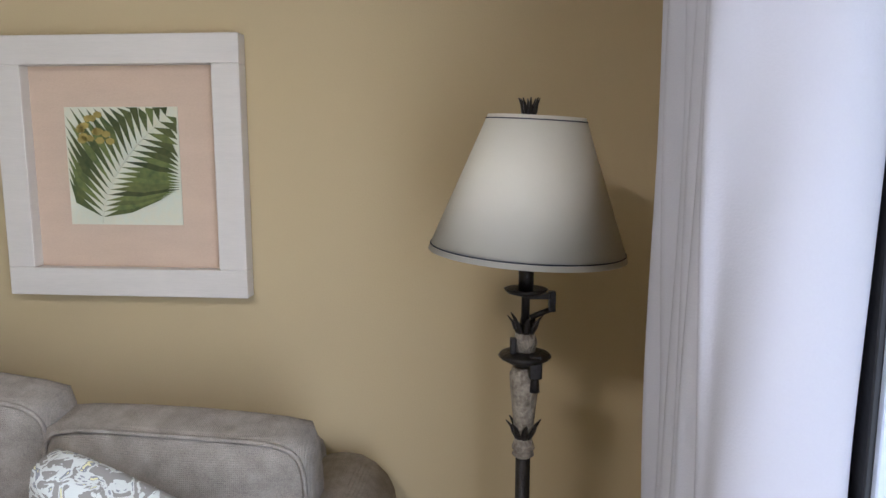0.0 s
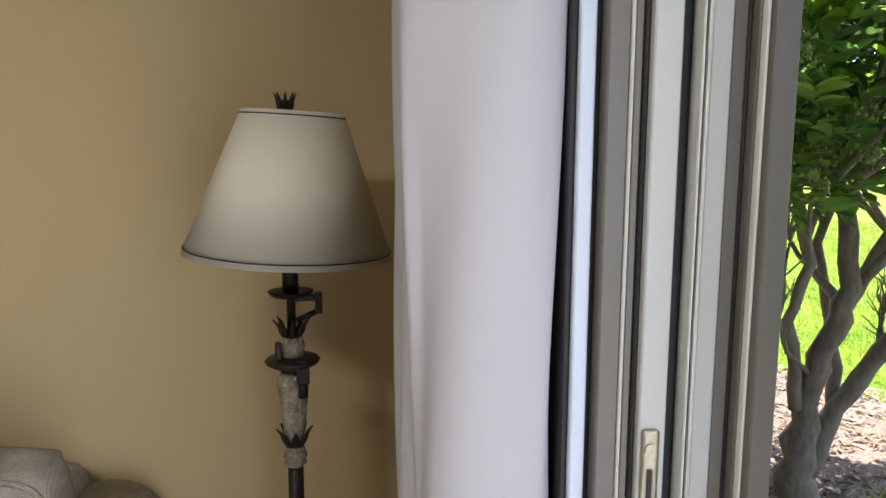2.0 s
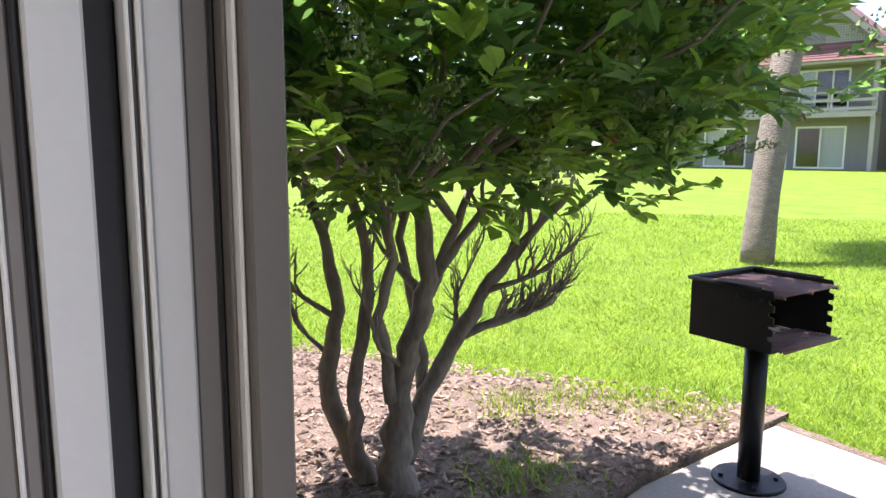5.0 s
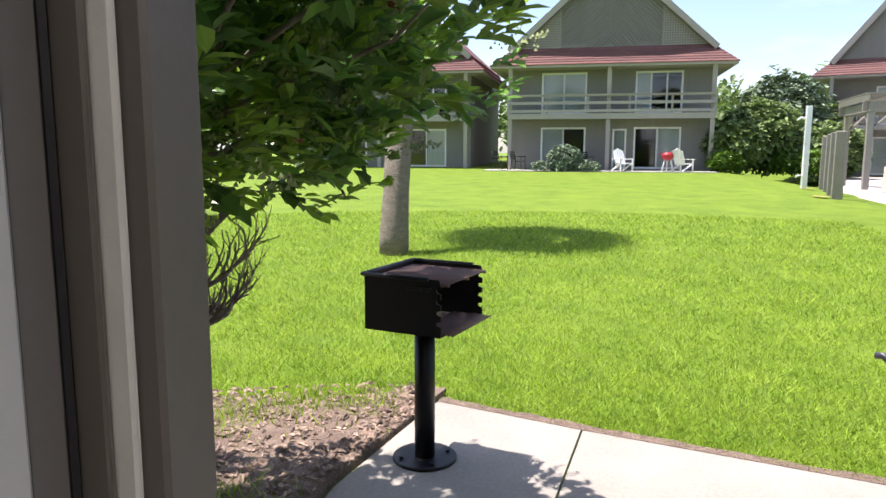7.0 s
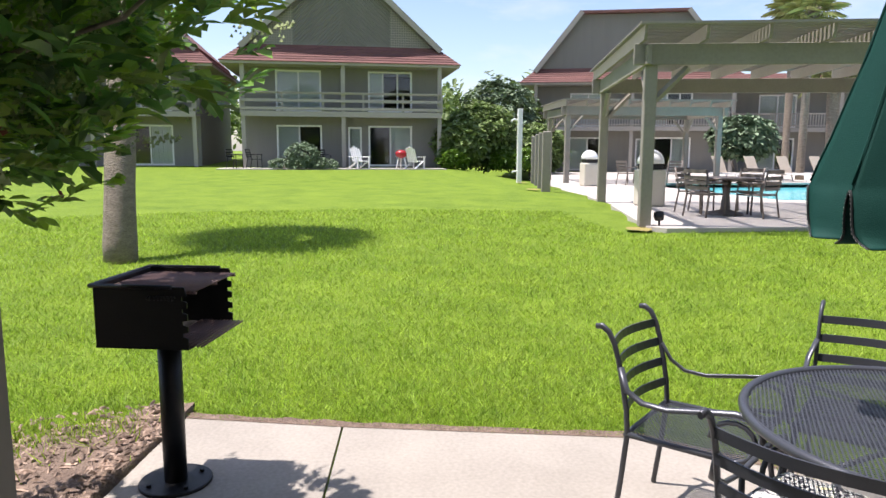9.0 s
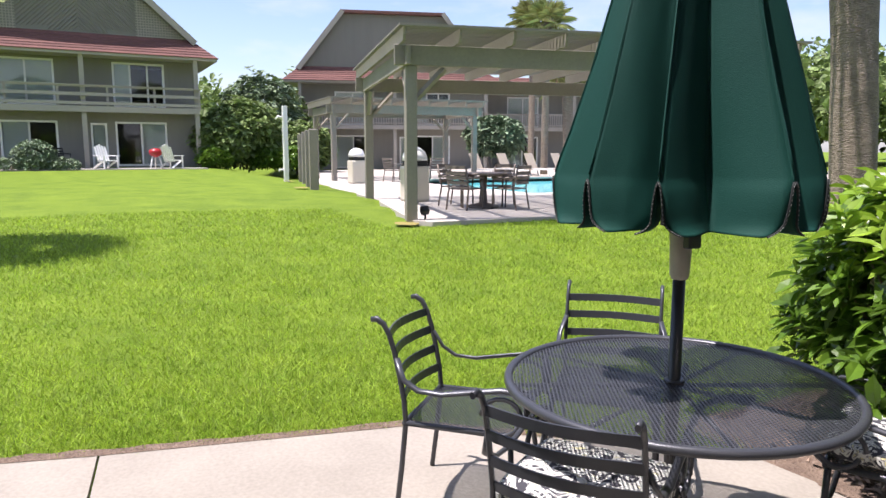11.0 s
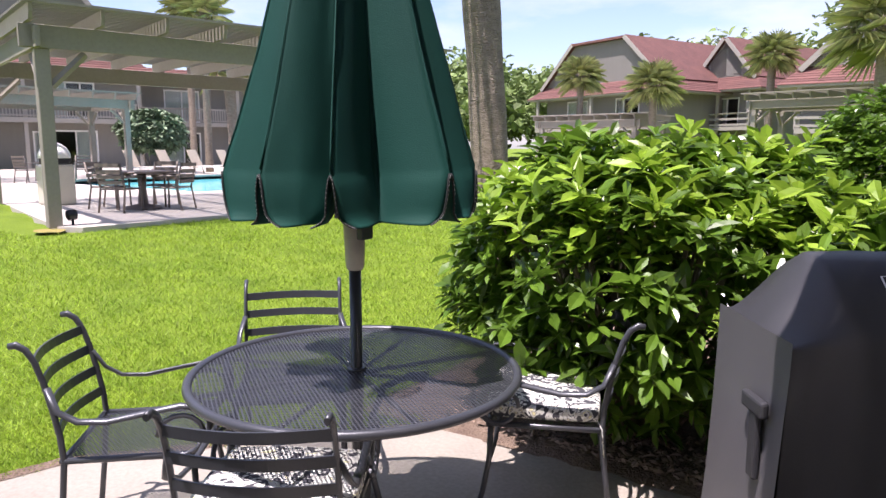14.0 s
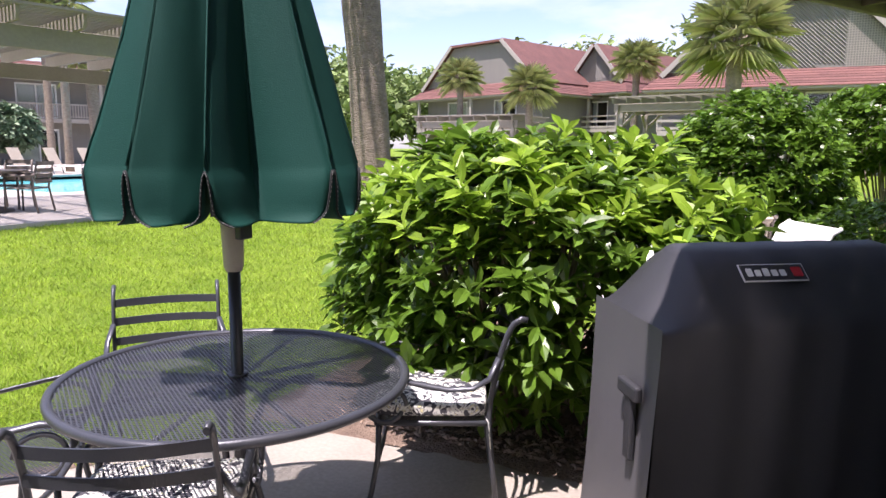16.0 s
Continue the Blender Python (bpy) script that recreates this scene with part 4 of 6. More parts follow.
def palm(name, label, x, y, base, height, r, crown, fronds=38, trunk_lean=(0, 0), with_crown=True):
    t = thing(name, pose(x, y, base), label, "palm")
    bm = bmesh.new()
    n = 18
    pts = [(trunk_lean[0] * (i / n) ** 1.5, trunk_lean[1] * (i / n) ** 1.5, height * i / n) for i in range(n + 1)]
    tube(bm, pts, [r * (1.12 - 0.12 * min(1, i / 4) + 0.03 * math.sin(i * 1.7)) for i in range(n + 1)], 18)
    part("trunk", bm, M["palm_bark"], t)
    if with_crown:
        v, f = [], []
        top = Vector(pts[-1])
        for k in range(fronds):
            a = k * 2.4 + rng.uniform(-0.2, 0.2)
            el = 1.25 - 2.0 * (k / fronds)
            d = Vector((math.cos(a) * math.cos(el), math.sin(a) * math.cos(el), math.sin(el)))
            hub = top + d * crown * 0.45
            s = d.cross(Vector((0, 0, 1))).normalized()
            w = s.cross(d).normalized()
            i = len(v)
            v += [top - s * 0.02 * crown, top + s * 0.02 * crown, hub]
            f.append((i, i + 1, i + 2))
            for j in range(22):
                b = -2.0 + 4.0 * j / 21
                e = (d * math.cos(b) + s * math.sin(b)).normalized()
                L = crown * 0.62 * (0.75 + 0.25 * math.cos(b))
                q = e.cross(w).normalized() * crown * 0.017
                tip = hub + e * L - Vector((0, 0, 0.28 * L)) + w * rng.gauss(0, 0.03) * L
                i = len(v)
                v += [hub, hub + e * L * 0.5 + q, tip, hub + e * L * 0.5 - q]
                f += [(i, i + 1, i + 2), (i, i + 2, i + 3)]
        ob = new("crown", raw_mesh("crown", v, f, M["frond"]))
        ob.parent = t
        tagged(ob, "fan-shaped green fronds", kind="stuff")
        bm = bmesh.new()
        for k in range(40):
            a = rng.uniform(0, 6.28)
            z = height - rng.uniform(0.0, 0.7)
            c = Vector((trunk_lean[0], trunk_lean[1], z))
            d = Vector((math.cos(a), math.sin(a), 0.9))
            tube(bm, [c, c + d * r * 1.9], [r * 0.35, r * 0.12], 4)
        part("frond_boot", bm, M["palm_bark"], t)
    return t


palm("palm_tree", "tall palm trunk rising from the lawn behind the umbrella", 4.57, -6.28, 0.2, 6.2, 0.205, 1.6, 24, (0.36, 0.33))
palm("palm_tree", "palm trunk standing in the lawn behind the barbecue", 9.4, 3.12, 0.08, 5.8, 0.18, 1.7, 40, (2.3, 0.1))
palm("palm_tree", "fan palm before the red-roofed villa", 15.2, -32.0, 0.3, 4.7, 0.16, 1.3)
palm("palm_tree", "fan palm before the red-roofed villa", 11.2, -31.0, 0.3, 4.0, 0.17, 1.45)
palm("palm_tree", "large fan palm before the grey gable", 2.1, -26.0, 0.3, 5.0, 0.26, 2.1, 32)
palm("palm_tree", "fan palm behind the villas", 8.2, -41.0, 0.3, 6.2, 0.2, 1.6)
palm("palm_tree", "fan palm beside the pool villa", 31.0, -23.4, 0.3, 5.2, 0.28, 1.7, 26, (0.2, 0.1))
palm("palm_tree", "leaning palm trunk at the pool", 29.8, -20.9, 0.3, 7.4, 0.17, 1.5, 24, (-0.6, 0.4))
palm("palm_tree", "fan palm rising over the pool villa roof", 39.0, -26.5, 0.3, 9.6, 0.2, 1.8)


# ---------- villas ----------
def sliding_window(parent, u0, u1, z0, z1, y, leaves, blinds, door=False):
    w = thing("window" if not door else "patio_door", pose(0, 0, 0), "", "")
    for key in ("label", "category"):
        if key in w:
            del w[key]
    w.parent = parent
    t = 0.09
    bm = bmesh.new()
    for a in ((u0, z0, u0 + t, z1), (u1 - t, z0, u1, z1), (u0 + t, z1 - t, u1 - t, z1), (u0 + t, z0, u1 - t, z0 + t)):
        box(bm, a[0], y - 0.05, a[1], a[2], y + 0.1, a[3])
    for i in range(1, leaves):
        c = u0 + (u1 - u0) * i / leaves
        box(bm, c - 0.04, y - 0.04, z0 + t, c + 0.04, y + 0.05, z1 - t)
    part("frame", bm, M["white_trim"], w)
    for i in range(leaves):
        a, b = u0 + (u1 - u0) * i / leaves, u0 + (u1 - u0) * (i + 1) / leaves
        ob = part("pane", box(bmesh.new(), a + 0.045, y, z0 + t, b - 0.045, y + 0.012, z1 - t), M["glass"], w)
        ob.visible_shadow = False
        if blinds[i]:
            bm = bmesh.new()
            k = 10
            for j in range(k):
                c0, c1 = a + (b - a) * j / k, a + (b - a) * (j + 1) / k
                box(bm, c0, y + 0.12 + 0.02 * (j % 2), z0 + t, c1, y + 0.14 + 0.02 * (j % 2), z1 - t * 0.6)
            part("curtain", bm, M["blind"], w)
    return w


def railing(parent, u0, u1, z0, z1, y, pickets):
    g = new("railing")
    g.parent = parent
    for z in ((z1 - 0.06, z1), (z0 + 0.42, z0 + 0.56), (z0 + 0.02, z0 + 0.16)) if not pickets else ((z1 - 0.09, z1), (z0 + 0.05, z0 + 0.12)):
        part("rail", box(bmesh.new(), u0, y, z[0], u1, y + 0.05, z[1]), M["trim_wood"], g)
    if not pickets:
        part("cap", box(bmesh.new(), u0, y - 0.06, z1, u1, y + 0.1, z1 + 0.04), M["trim_wood"], g)
    step = 0.16 if pickets else 2.1
    n = max(1, round((u1 - u0) / step))
    me = None
    for i in range(n + 1):
        w = 0.035 if pickets else 0.05
        if me is None:
            me = mesh_from(box(bmesh.new(), -w, 0.051, z0 - (0.0 if pickets else 0.1), w, 0.09, z1 - 0.01), "picket", M["trim_wood"])
        ob = new("picket" if pickets else "post", me)
        ob.parent = g
        ob.matrix_basis = pose(u0 + (u1 - u0) * i / n, y, 0)
    return g


def prism(bm, pts, y0, y1):
    """A flat outline of (u, z) drawn through from y0 to y1."""
    a = [bm.verts.new((u, y0, z)) for u, z in pts]
    b = [bm.verts.new((u, y1, z)) for u, z in pts]
    bm.faces.new(a)
    bm.faces.new(b[::-1])
    for i in range(len(pts)):
        bm.faces.new((a[i], a[(i + 1) % len(pts)], b[(i + 1) % len(pts)], b[i]))
    return bm


def villa(label, m, half, D, eave, gable_top, top_half, wins, doors, picket=False, chevron=False, gable=True, rail=True):
    h = thing("villa", m, label, "house")
    y0 = 1.3     # wall stands back under the eave
    holes = [(a, b, c, d) for a, b, c, d, *_ in wins + doors]
    part("wall", holed(bmesh.new(), -half, half, 0, eave + 0.05, y0, y0 + 0.2, holes), M["siding"], h)
    bm = bmesh.new()
    box(bm, -half, y0 + 0.2, 0, -half + 0.2, D, eave + 0.05)
    box(bm, half - 0.2, y0 + 0.2, 0, half, D, eave + 0.05)
    box(bm, -half, D, 0, half, D + 0.2, eave + 0.05)
    part("side_wall", bm, M["siding"], h)
    # floor and partition coloured near-black to stand in for unlit rooms
    part("inner_floor", box(box(bmesh.new(), -half + 0.2, y0 + 0.2, 2.6, half - 0.2, D, 2.8), -half + 0.2, y0 + 4.0, 0, half - 0.2, y0 + 4.1, eave), M["unlit_room_dark"], h)
    part("eave_board", box(bmesh.new(), -half - 0.9, -0.05, eave - 0.12, half + 0.9, D + 0.9, eave), M["trim_wood"], h)
    # skirt roof in courses of shingles
    courses = 7
    ins, rise = 1.1, 0.95
    roof = new("roof")
    roof.parent = h
    tagged(roof, "dark red shingled skirt roof")
    for c in range(courses):
        bm = bmesh.new()
        a, b = c / courses, (c + 1) / courses
        for s0, s1, lift in ((a, b, 0.03),):
            o = [(-half - 0.95 + ins * s0, -0.1 + ins * s0), (half + 0.95 - ins * s0, -0.1 + ins * s0), (half + 0.95 - ins * s0, D + 0.95 - ins * s0), (-half - 0.95 + ins * s0, D + 0.95 - ins * s0)]
            i_ = [(-half - 0.95 + ins * s1, -0.1 + ins * s1), (half + 0.95 - ins * s1, -0.1 + ins * s1), (half + 0.95 - ins * s1, D + 0.95 - ins * s1), (-half - 0.95 + ins * s1, D + 0.95 - ins * s1)]
            vo = [bm.verts.new((x, y, eave + rise * s0 + lift)) for x, y in o]
            vb = [bm.verts.new((x, y, eave + rise * s0 - 0.01)) for x, y in o]
            vi = [bm.verts.new((x, y, eave + rise * s1)) for x, y in i_]
            for k in range(4):
                bm.faces.new((vo[k], vo[(k + 1) % 4], vi[(k + 1) % 4], vi[k]))
                bm.faces.new((vb[k], vb[(k + 1) % 4], vo[(k + 1) % 4], vo[k]))
        part("shingle_course", bm, M["shingle"], roof)
    zt = eave + rise - 0.02
    gh = half + 0.95 - ins
    if gable:
        gy = 1.0
        part("gable_wall", prism(bmesh.new(), [(-gh + 0.1, zt), (gh - 0.1, zt), (top_half, gable_top - 0.1), (-top_half, gable_top - 0.1)], gy, D - 0.2), M["siding"], h, "grey gable boarding")
        for sgn in (-1, 1):
            L = math.hypot(gh - top_half, gable_top - zt)
            a = math.degrees(math.atan2(gable_top - zt, gh - top_half))
            mm = pose(sgn * gh, 0, zt, 0, -(180 - a) if sgn > 0 else -a, 0)
            part("roof_slope", box(bmesh.new(), -0.25, gy - 0.35, -0.0, L + 0.05, D - 0.1, 0.14) if sgn < 0 else box(bmesh.new(), -0.25, gy - 0.35, -0.14, L + 0.05, D - 0.1, 0.0), M["shingle"], roof, m=mm)
            part("barge_board", box(bmesh.new(), -0.25, gy - 0.42, -0.16, L + 0.05, gy - 0.36, 0.12) if sgn < 0 else box(bmesh.new(), -0.25, gy - 0.42, -0.12, L + 0.05, gy - 0.36, 0.16), M["trim_wood"], h, m=mm)
        part("roof_cap", box(bmesh.new(), -top_half - 0.1, gy - 0.4, gable_top - 0.08, top_half + 0.1, D - 0.1, gable_top + 0.08), M["shingle"], roof)
        if chevron:
            cw = min(gh * 0.5, 2.5)
            for sgn in (-1, 1):
                for k in range(30):
                    z = zt + 0.02 - 2.5 + k * 0.19
                    p0, p1 = Vector((0.02 * sgn, 0, z + 2.4)), Vector((cw * sgn, 0, z))
                    q = []
                    for s in range(13):
                        w = p0.lerp(p1, s / 12)
                        lim = zt + (gable_top - zt) * min(1, (gh - abs(w.x) - 0.2) / (gh - top_half))
                        if zt + 0.05 < w.z < lim - 0.1:
                            q.append(w)
                    if len(q) > 1:
                        part("chevron_board", tube(bmesh.new(), [(q[0].x, gy - 0.012, q[0].z), (q[-1].x, gy - 0.012, q[-1].z)], 0.035, 4), M["siding"], h)
            bm = bmesh.new()
            for sgn in (-1, 1):   # lattice vents at the outer corners
                u = cw + 0.1
                while u < gh - 0.2:
                    top = zt + (gable_top - zt) * (gh - u - 0.25) / (gh - top_half)
                    if top > zt + 0.1:
                        box(bm, sgn * u - 0.02, gy - 0.03, zt, sgn * u + 0.02, gy - 0.006, top)
                    u += 0.12
                z = zt + 0.05
                while z < gable_top:
                    w = gh - 0.25 - (z - zt) * (gh - top_half) / (gable_top - zt)
                    if w > cw + 0.1:
                        box(bm, sgn * cw, gy - 0.045, z - 0.02, sgn * w, gy - 0.031, z + 0.02)
                    z += 0.12
            tagged(part("lattice", bm, M["trim_wood"], h), kind="stuff")
    else:
        part("flat_roof", box(bmesh.new(), -gh, 1.0, zt - 0.1, gh, D - 0.1, zt + 0.02), M["shingle"], roof)
    part("balcony_deck", box(box(bmesh.new(), -half, 0.1, 2.62, half, y0, 2.78), -half, 0.04, 2.55, half, 0.098, 2.82), M["trim_wood"], h)
    for u in (-half + 0.1, 0.0, half - 0.1):
        part("post", box(bmesh.new(), u - 0.1, 0.15, 0, u + 0.1, 0.32, eave - 0.1), M["trim_wood"], h)
    if rail:
        railing(h, -half, half, 2.85, 3.72, 0.02, picket)
    for a, b, c, d, leaves, blinds in wins:
        sliding_window(h, a, b, c, d, y0 + 0.05, leaves, blinds)
    for a, b, c, d, leaves, blinds in doors:
        sliding_window(h, a, b, c, d, y0 + 0.05, leaves, blinds, True)
    return h


std_w = lambda c0, c1: [(c0 - 1.15, c0 + 1.15, 2.85, 4.95, 2, (1, 1)), (c1 - 1.15, c1 + 1.15, 2.85, 4.95, 3, (1, 0, 0))]
std_d = lambda c0, c1: [(c0 - 1.15, c0 + 1.15, 0.08, 2.18, 2, (1, 0)), (c1 - 1.15, c1 + 1.15, 0.08, 2.18, 2, (0, 1)), (c1 - 2.2, c1 - 1.5, 0.05, 2.1, 1, (1,))]
V1 = pose(36, 0, 0.68, 0, 0, -90)
villa("two-storey grey villa with balcony and red skirt roof", V1, 5.0, 12, 5.2, 9.6, 1.0, std_w(-2.25, 2.45), std_d(-2.25, 2.45), chevron=True)
villa("two-storey grey villa half hidden behind the tree", pose(37.5, 12.4, 0.68, 0, 0, -90), 5.0, 12, 5.2, 9.6, 1.0, std_w(-2.25, 2.45), std_d(-2.25, 2.45), chevron=True)
villa("two-storey grey villa with wide flat-topped gable beside the pool", pose(41.2, -17.6, 0.3, 0, 0, -108), 6.0, 12, 5.5, 9.8, 3.2, std_w(-2.6, 2.6), std_d(-2.6, 2.6), picket=True)
villa("long two-storey grey villa wing with picket balconies", pose(39.6, -30.6, 0.3, 0, 0, -108), 6.4, 10, 5.3, 8.0, 3.2, std_w(-3.4, 2.6), std_d(-3.4, 2.6), picket=True, gable=False)
villa("two-storey villa with a flat-topped gable and red roof", pose(22.2, -49, 0.2, 0, 0, 158), 6.2, 16, 5.2, 9.2, 2.7, std_w(-2.6, 2.6), std_d(-2.6, 2.6))
villa("red-roofed villa with a pointed gable behind the palms", pose(13.8, -52, 0.2, 0, 0, 158), 2.6, 16, 5.4, 9.0, 0.15, [(-1.0, 1.0, 2.9, 4.9, 2, (1, 0))], [(-1.0, 1.0, 0.1, 2.1, 2, (0, 0))], chevron=True)
villa("grey villa with a broad latticed gable and red eaves", pose(0.4, -39, -0.3, 0, 0, 180), 6.2, 14, 5.0, 9.4, 2.6, [(-3.6, -1.4, 2.9, 4.6, 2, (1, 1)), (0.9, 3.1, 3.0, 4.8, 2, (0, 0))], std_d(-2.6, 2.6), chevron=True)


def build_treeline():
    """Woods beyond the villas."""
    pl = []
    for k in range(230):
        a = rng.uniform(-2.2, 1.2) if k % 2 else rng.uniform(-1.9, -0.9)
        r = rng.uniform(62, 95)
        cx, cy = r * math.cos(a), r * math.sin(a)
        h = rng.uniform(6.0, 9.5) if a > -0.8 else rng.uniform(7.0, 11.0)
        if -8 < cx < 8 and cy < -55:
            h += 2.5
        for j in range(190):
            d = rnd_dir(-0.4)
            p = Vector((cx, cy, h * 0.55)) + Vector((d.x * 4.5, d.y * 4.5, d.z * h * 0.5)) * rng.uniform(0.7, 1.05)
            for q in range(2):
                pl.append((p + rnd_dir() * 0.5, rnd_dir()))
    v, f = leaf_cloud(pl, 0.75, 0.45)
    tagged(new("woods", raw_mesh("woods", v, f, M["far_leaf"])), "green tree line beyond the villas", "woods", kind="stuff")


build_treeline()


# ---------- pool side ----------
def build_pool():
    s = "structure"
    out = [(11.0, -4.9), (11.4, -4.72), (17.4, -6.35), (27.5, -7.6), (34, -9.6), (41.5, -11.5), (41.5, -40), (8.6, -40), (9.3, -20), (10.2, -9.0), (10.9, -7.4)]
    px0, px1, py0, py1 = 17.0, 25.5, -26.0, -11.2
    bm = bmesh.new()
    def sheet(poly, z0, z1):
        a = [bm.verts.new((x, y, z1)) for x, y in poly]
        b = [bm.verts.new((x, y, z0)) for x, y in poly]
        bm.faces.new(a)
        bm.faces.new(b[::-1])
        for i in range(len(poly)):
            bm.faces.new((a[i], b[i], b[(i + 1) % len(poly)], a[(i + 1) % len(poly)]))
    sheet([(11.0, -4.9), (11.4, -4.72), (px0, -6.25), (px0, -40), (8.6, -40), (9.3, -20), (10.2, -9.0), (10.9, -7.4)], 0.1, 0.31)
    sheet([(px0, -6.25), (27.5, -7.6), (34, -9.6), (41.5, -11.5), (41.5, py1), (px0, py1)], 0.1, 0.31)
    sheet([(px1, py1), (41.5, py1), (41.5, -40), (px1, -40)], 0.1, 0.31)
    sheet([(px0, py0), (px1, py0), (px1, -40), (px0, -40)], 0.1, 0.31)
    solid("pool_deck", bm, M["deck"], "pale concrete deck round the swimming pool", "pool deck", s)
    bm = bmesh.new()
    box(bm, px0, py0, -1.0, px1, py1, -0.9)
    box(bm, px0 - 0.1, py0, -1, px0, py1, 0.29)
    box(bm, px1, py0, -1, px1 + 0.1, py1, 0.29)
    box(bm, px0, py0 - 0.1, -1, px1, py0, 0.29)
    box(bm, px0, py1, -1, px1, py1 + 0.1, 0.29)
    solid("pool_basin", bm, M["pool_tile"], "turquoise plastered swimming pool basin", "pool", s)
    w = solid("water", box(bmesh.new(), px0 + 0.004, py0 + 0.004, 0.10, px1 - 0.004, py1 - 0.004, 0.2), M["pool"], "still turquoise pool water", "water", s)
    w.visible_shadow = False
    bm = soft_box(px1 - 0.3, py0, 0.31, px1 + 0.15, py1, 0.40, 0.02)
    solid("pool_coping", bm, M["deck"], "pale coping along the pool edge", "coping", s)


build_pool()


def pergola(label, m, L, W, H, n_raft, post=0.2):
    """Beams along x, rafters across y; posts at the corners; origin at the first post's foot."""
    p = thing("pergola", m, label, "pergola")
    for x in (0, L):
        for y in (0, W):
            part("post", soft_box(x - post / 2, y - post / 2, 0, x + post / 2, y + post / 2, H, 0.012, 1), M["pergola"], p)
            for dx, dy in ((1 if x == 0 else -1, 0), (0, 1 if y == 0 else -1)):
                bm = tube(bmesh.new(), [(x + dx * 0.1, y + dy * 0.1, H - 0.55), (x + dx * 0.6, y + dy * 0.6, H - 0.03)], 0.06, 4)
                part("brace", bm, M["pergola"], p)
    for y in (-0.12, W + 0.06):
        part("beam", soft_box(-0.3, y, H, L + 0.3, y + 0.07, H + 0.34, 0.008, 1), M["pergola"], p)
    for x in (-0.12, L + 0.06):
        part("end_beam", soft_box(x, -0.3, H - 0.004, x + 0.07, W + 0.3, H + 0.30, 0.008, 1), M["pergola"], p)
    me = mesh_from(prism(bmesh.new(), [(-0.55, 0.10), (-0.5, 0.0), (W + 0.5, 0.0), (W + 0.55, 0.10), (W + 0.55, 0.22), (-0.55, 0.22)], -0.025, 0.025), "rafter", M["pergola"])
    for i in range(n_raft):
        ob = new("rafter", me)
        ob.parent = p
        ob.matrix_basis = pose(-0.2 + (L + 0.4) * i / (n_raft - 1), 0, H + 0.342, 0, 0, 90)
    n = max(4, round(W / 0.12))
    me = mesh_from(box(bmesh.new(), -0.3, -0.04, 0, L + 0.4, 0.04, 0.04), "slat", M["pergola"])
    for i in range(n + 1):
        ob = new("slat", me)
        ob.parent = p
        ob.matrix_basis = pose(0, -0.6 + (W + 1.2) * i / n, H + 0.564)
    return p


# the near one runs back from the lawn's corner post
pergola("taupe wooden pergola over the pool tables", pose(11.53, -4.74, 0.29, 0, 0, -104), 7.2, 5.4, 2.68, 9)
pergola("small taupe wooden pergola at the far pool end", pose(27.2, -8.7, 0.3, 0, 0, -95), 6.2, 3.2, 2.7, 9)
pergola("pale wooden pergola beyond the hedge", pose(6.6, -29.5, 0.3, 0, 0, 170), 4.4, 3.0, 2.75, 9)
pergola("pale wooden pergola behind the palm trunk", pose(17.0, -31.5, 0.3, 0, 0, 175), 5.0, 3.0, 2.2, 9)


def bin_thing(x, y):
    b = thing("litter_bin", pose(x, y, 0.308), "cream concrete litter bin with a domed lid", "litter bin", "litter bins by the pool")
    part("body", soft_box(-0.28, -0.28, 0, 0.28, 0.28, 0.85, 0.06, 3), M["ivory"], b)
    part("collar", soft_box(-0.22, -0.22, 0.85, 0.22, 0.22, 0.98, 0.03, 2), M["gasket"], b)
    part("lid", lathe(bmesh.new(), [(0.31, 0.98), (0.30, 1.08), (0.24, 1.2), (0.14, 1.28), (0.02, 1.31)], 24), M["white_plastic"], b)


bin_thing(15.6, -6.75)
bin_thing(24.8, -8.75)
for x, y in ((20.0, -5.62), (21.6, -5.98), (23.4, -6.4), (25.4, -6.85)):
    solid("fence_post", soft_box(-0.13, -0.13, -0.1, 0.13, 0.13, 1.75, 0.02, 1), M["pergola"], "square taupe timber post at the pool edge", "post", group="posts along the pool", m=pose(x, y, lawn_height(x, y) - 0.03, 0, 0, -15))
sh = thing("outdoor_shower", pose(24.8, -6.1, 0.36), "white outdoor shower post by the pool", "shower")
part("post", soft_box(-0.08, -0.08, 0, 0.08, 0.08, 2.7, 0.01, 1), M["white_plastic"], sh)
part("shower_arm", tube(bmesh.new(), [(0, 0.06, 2.3), (0, 0.22, 2.34), (0, 0.34, 2.24)], 0.03, 8), M["white_plastic"], sh)
part("foot_tap", tube(bmesh.new(), [(0, 0.06, 0.5), (0, 0.24, 0.48), (0, 0.26, 0.42)], 0.03, 8), M["white_plastic"], sh)
solid("shower_pad", soft_box(-0.9, -0.7, -0.05, 0.9, 1.6, 0.03, 0.01, 1), M["deck"], "concrete pad under the outdoor shower", "pavement", "structure", m=pose(24.8, -6.1, 0.34))
sp = thing("spotlight", pose(11.45, -4.98, 0.30), "small dark garden spotlight at the pergola post", "spotlight")
part("stake", tube(bmesh.new(), [(0, 0, 0), (0, 0, 0.1)], 0.02, 8), M["black_steel"], sp)
part("head", tube(bmesh.new(), [(0, 0, 0.1), (0.02, 0, 0.16), (0.04, 0, 0.24)], [0.07, 0.09, 0.08], 12), M["black_steel"], sp)
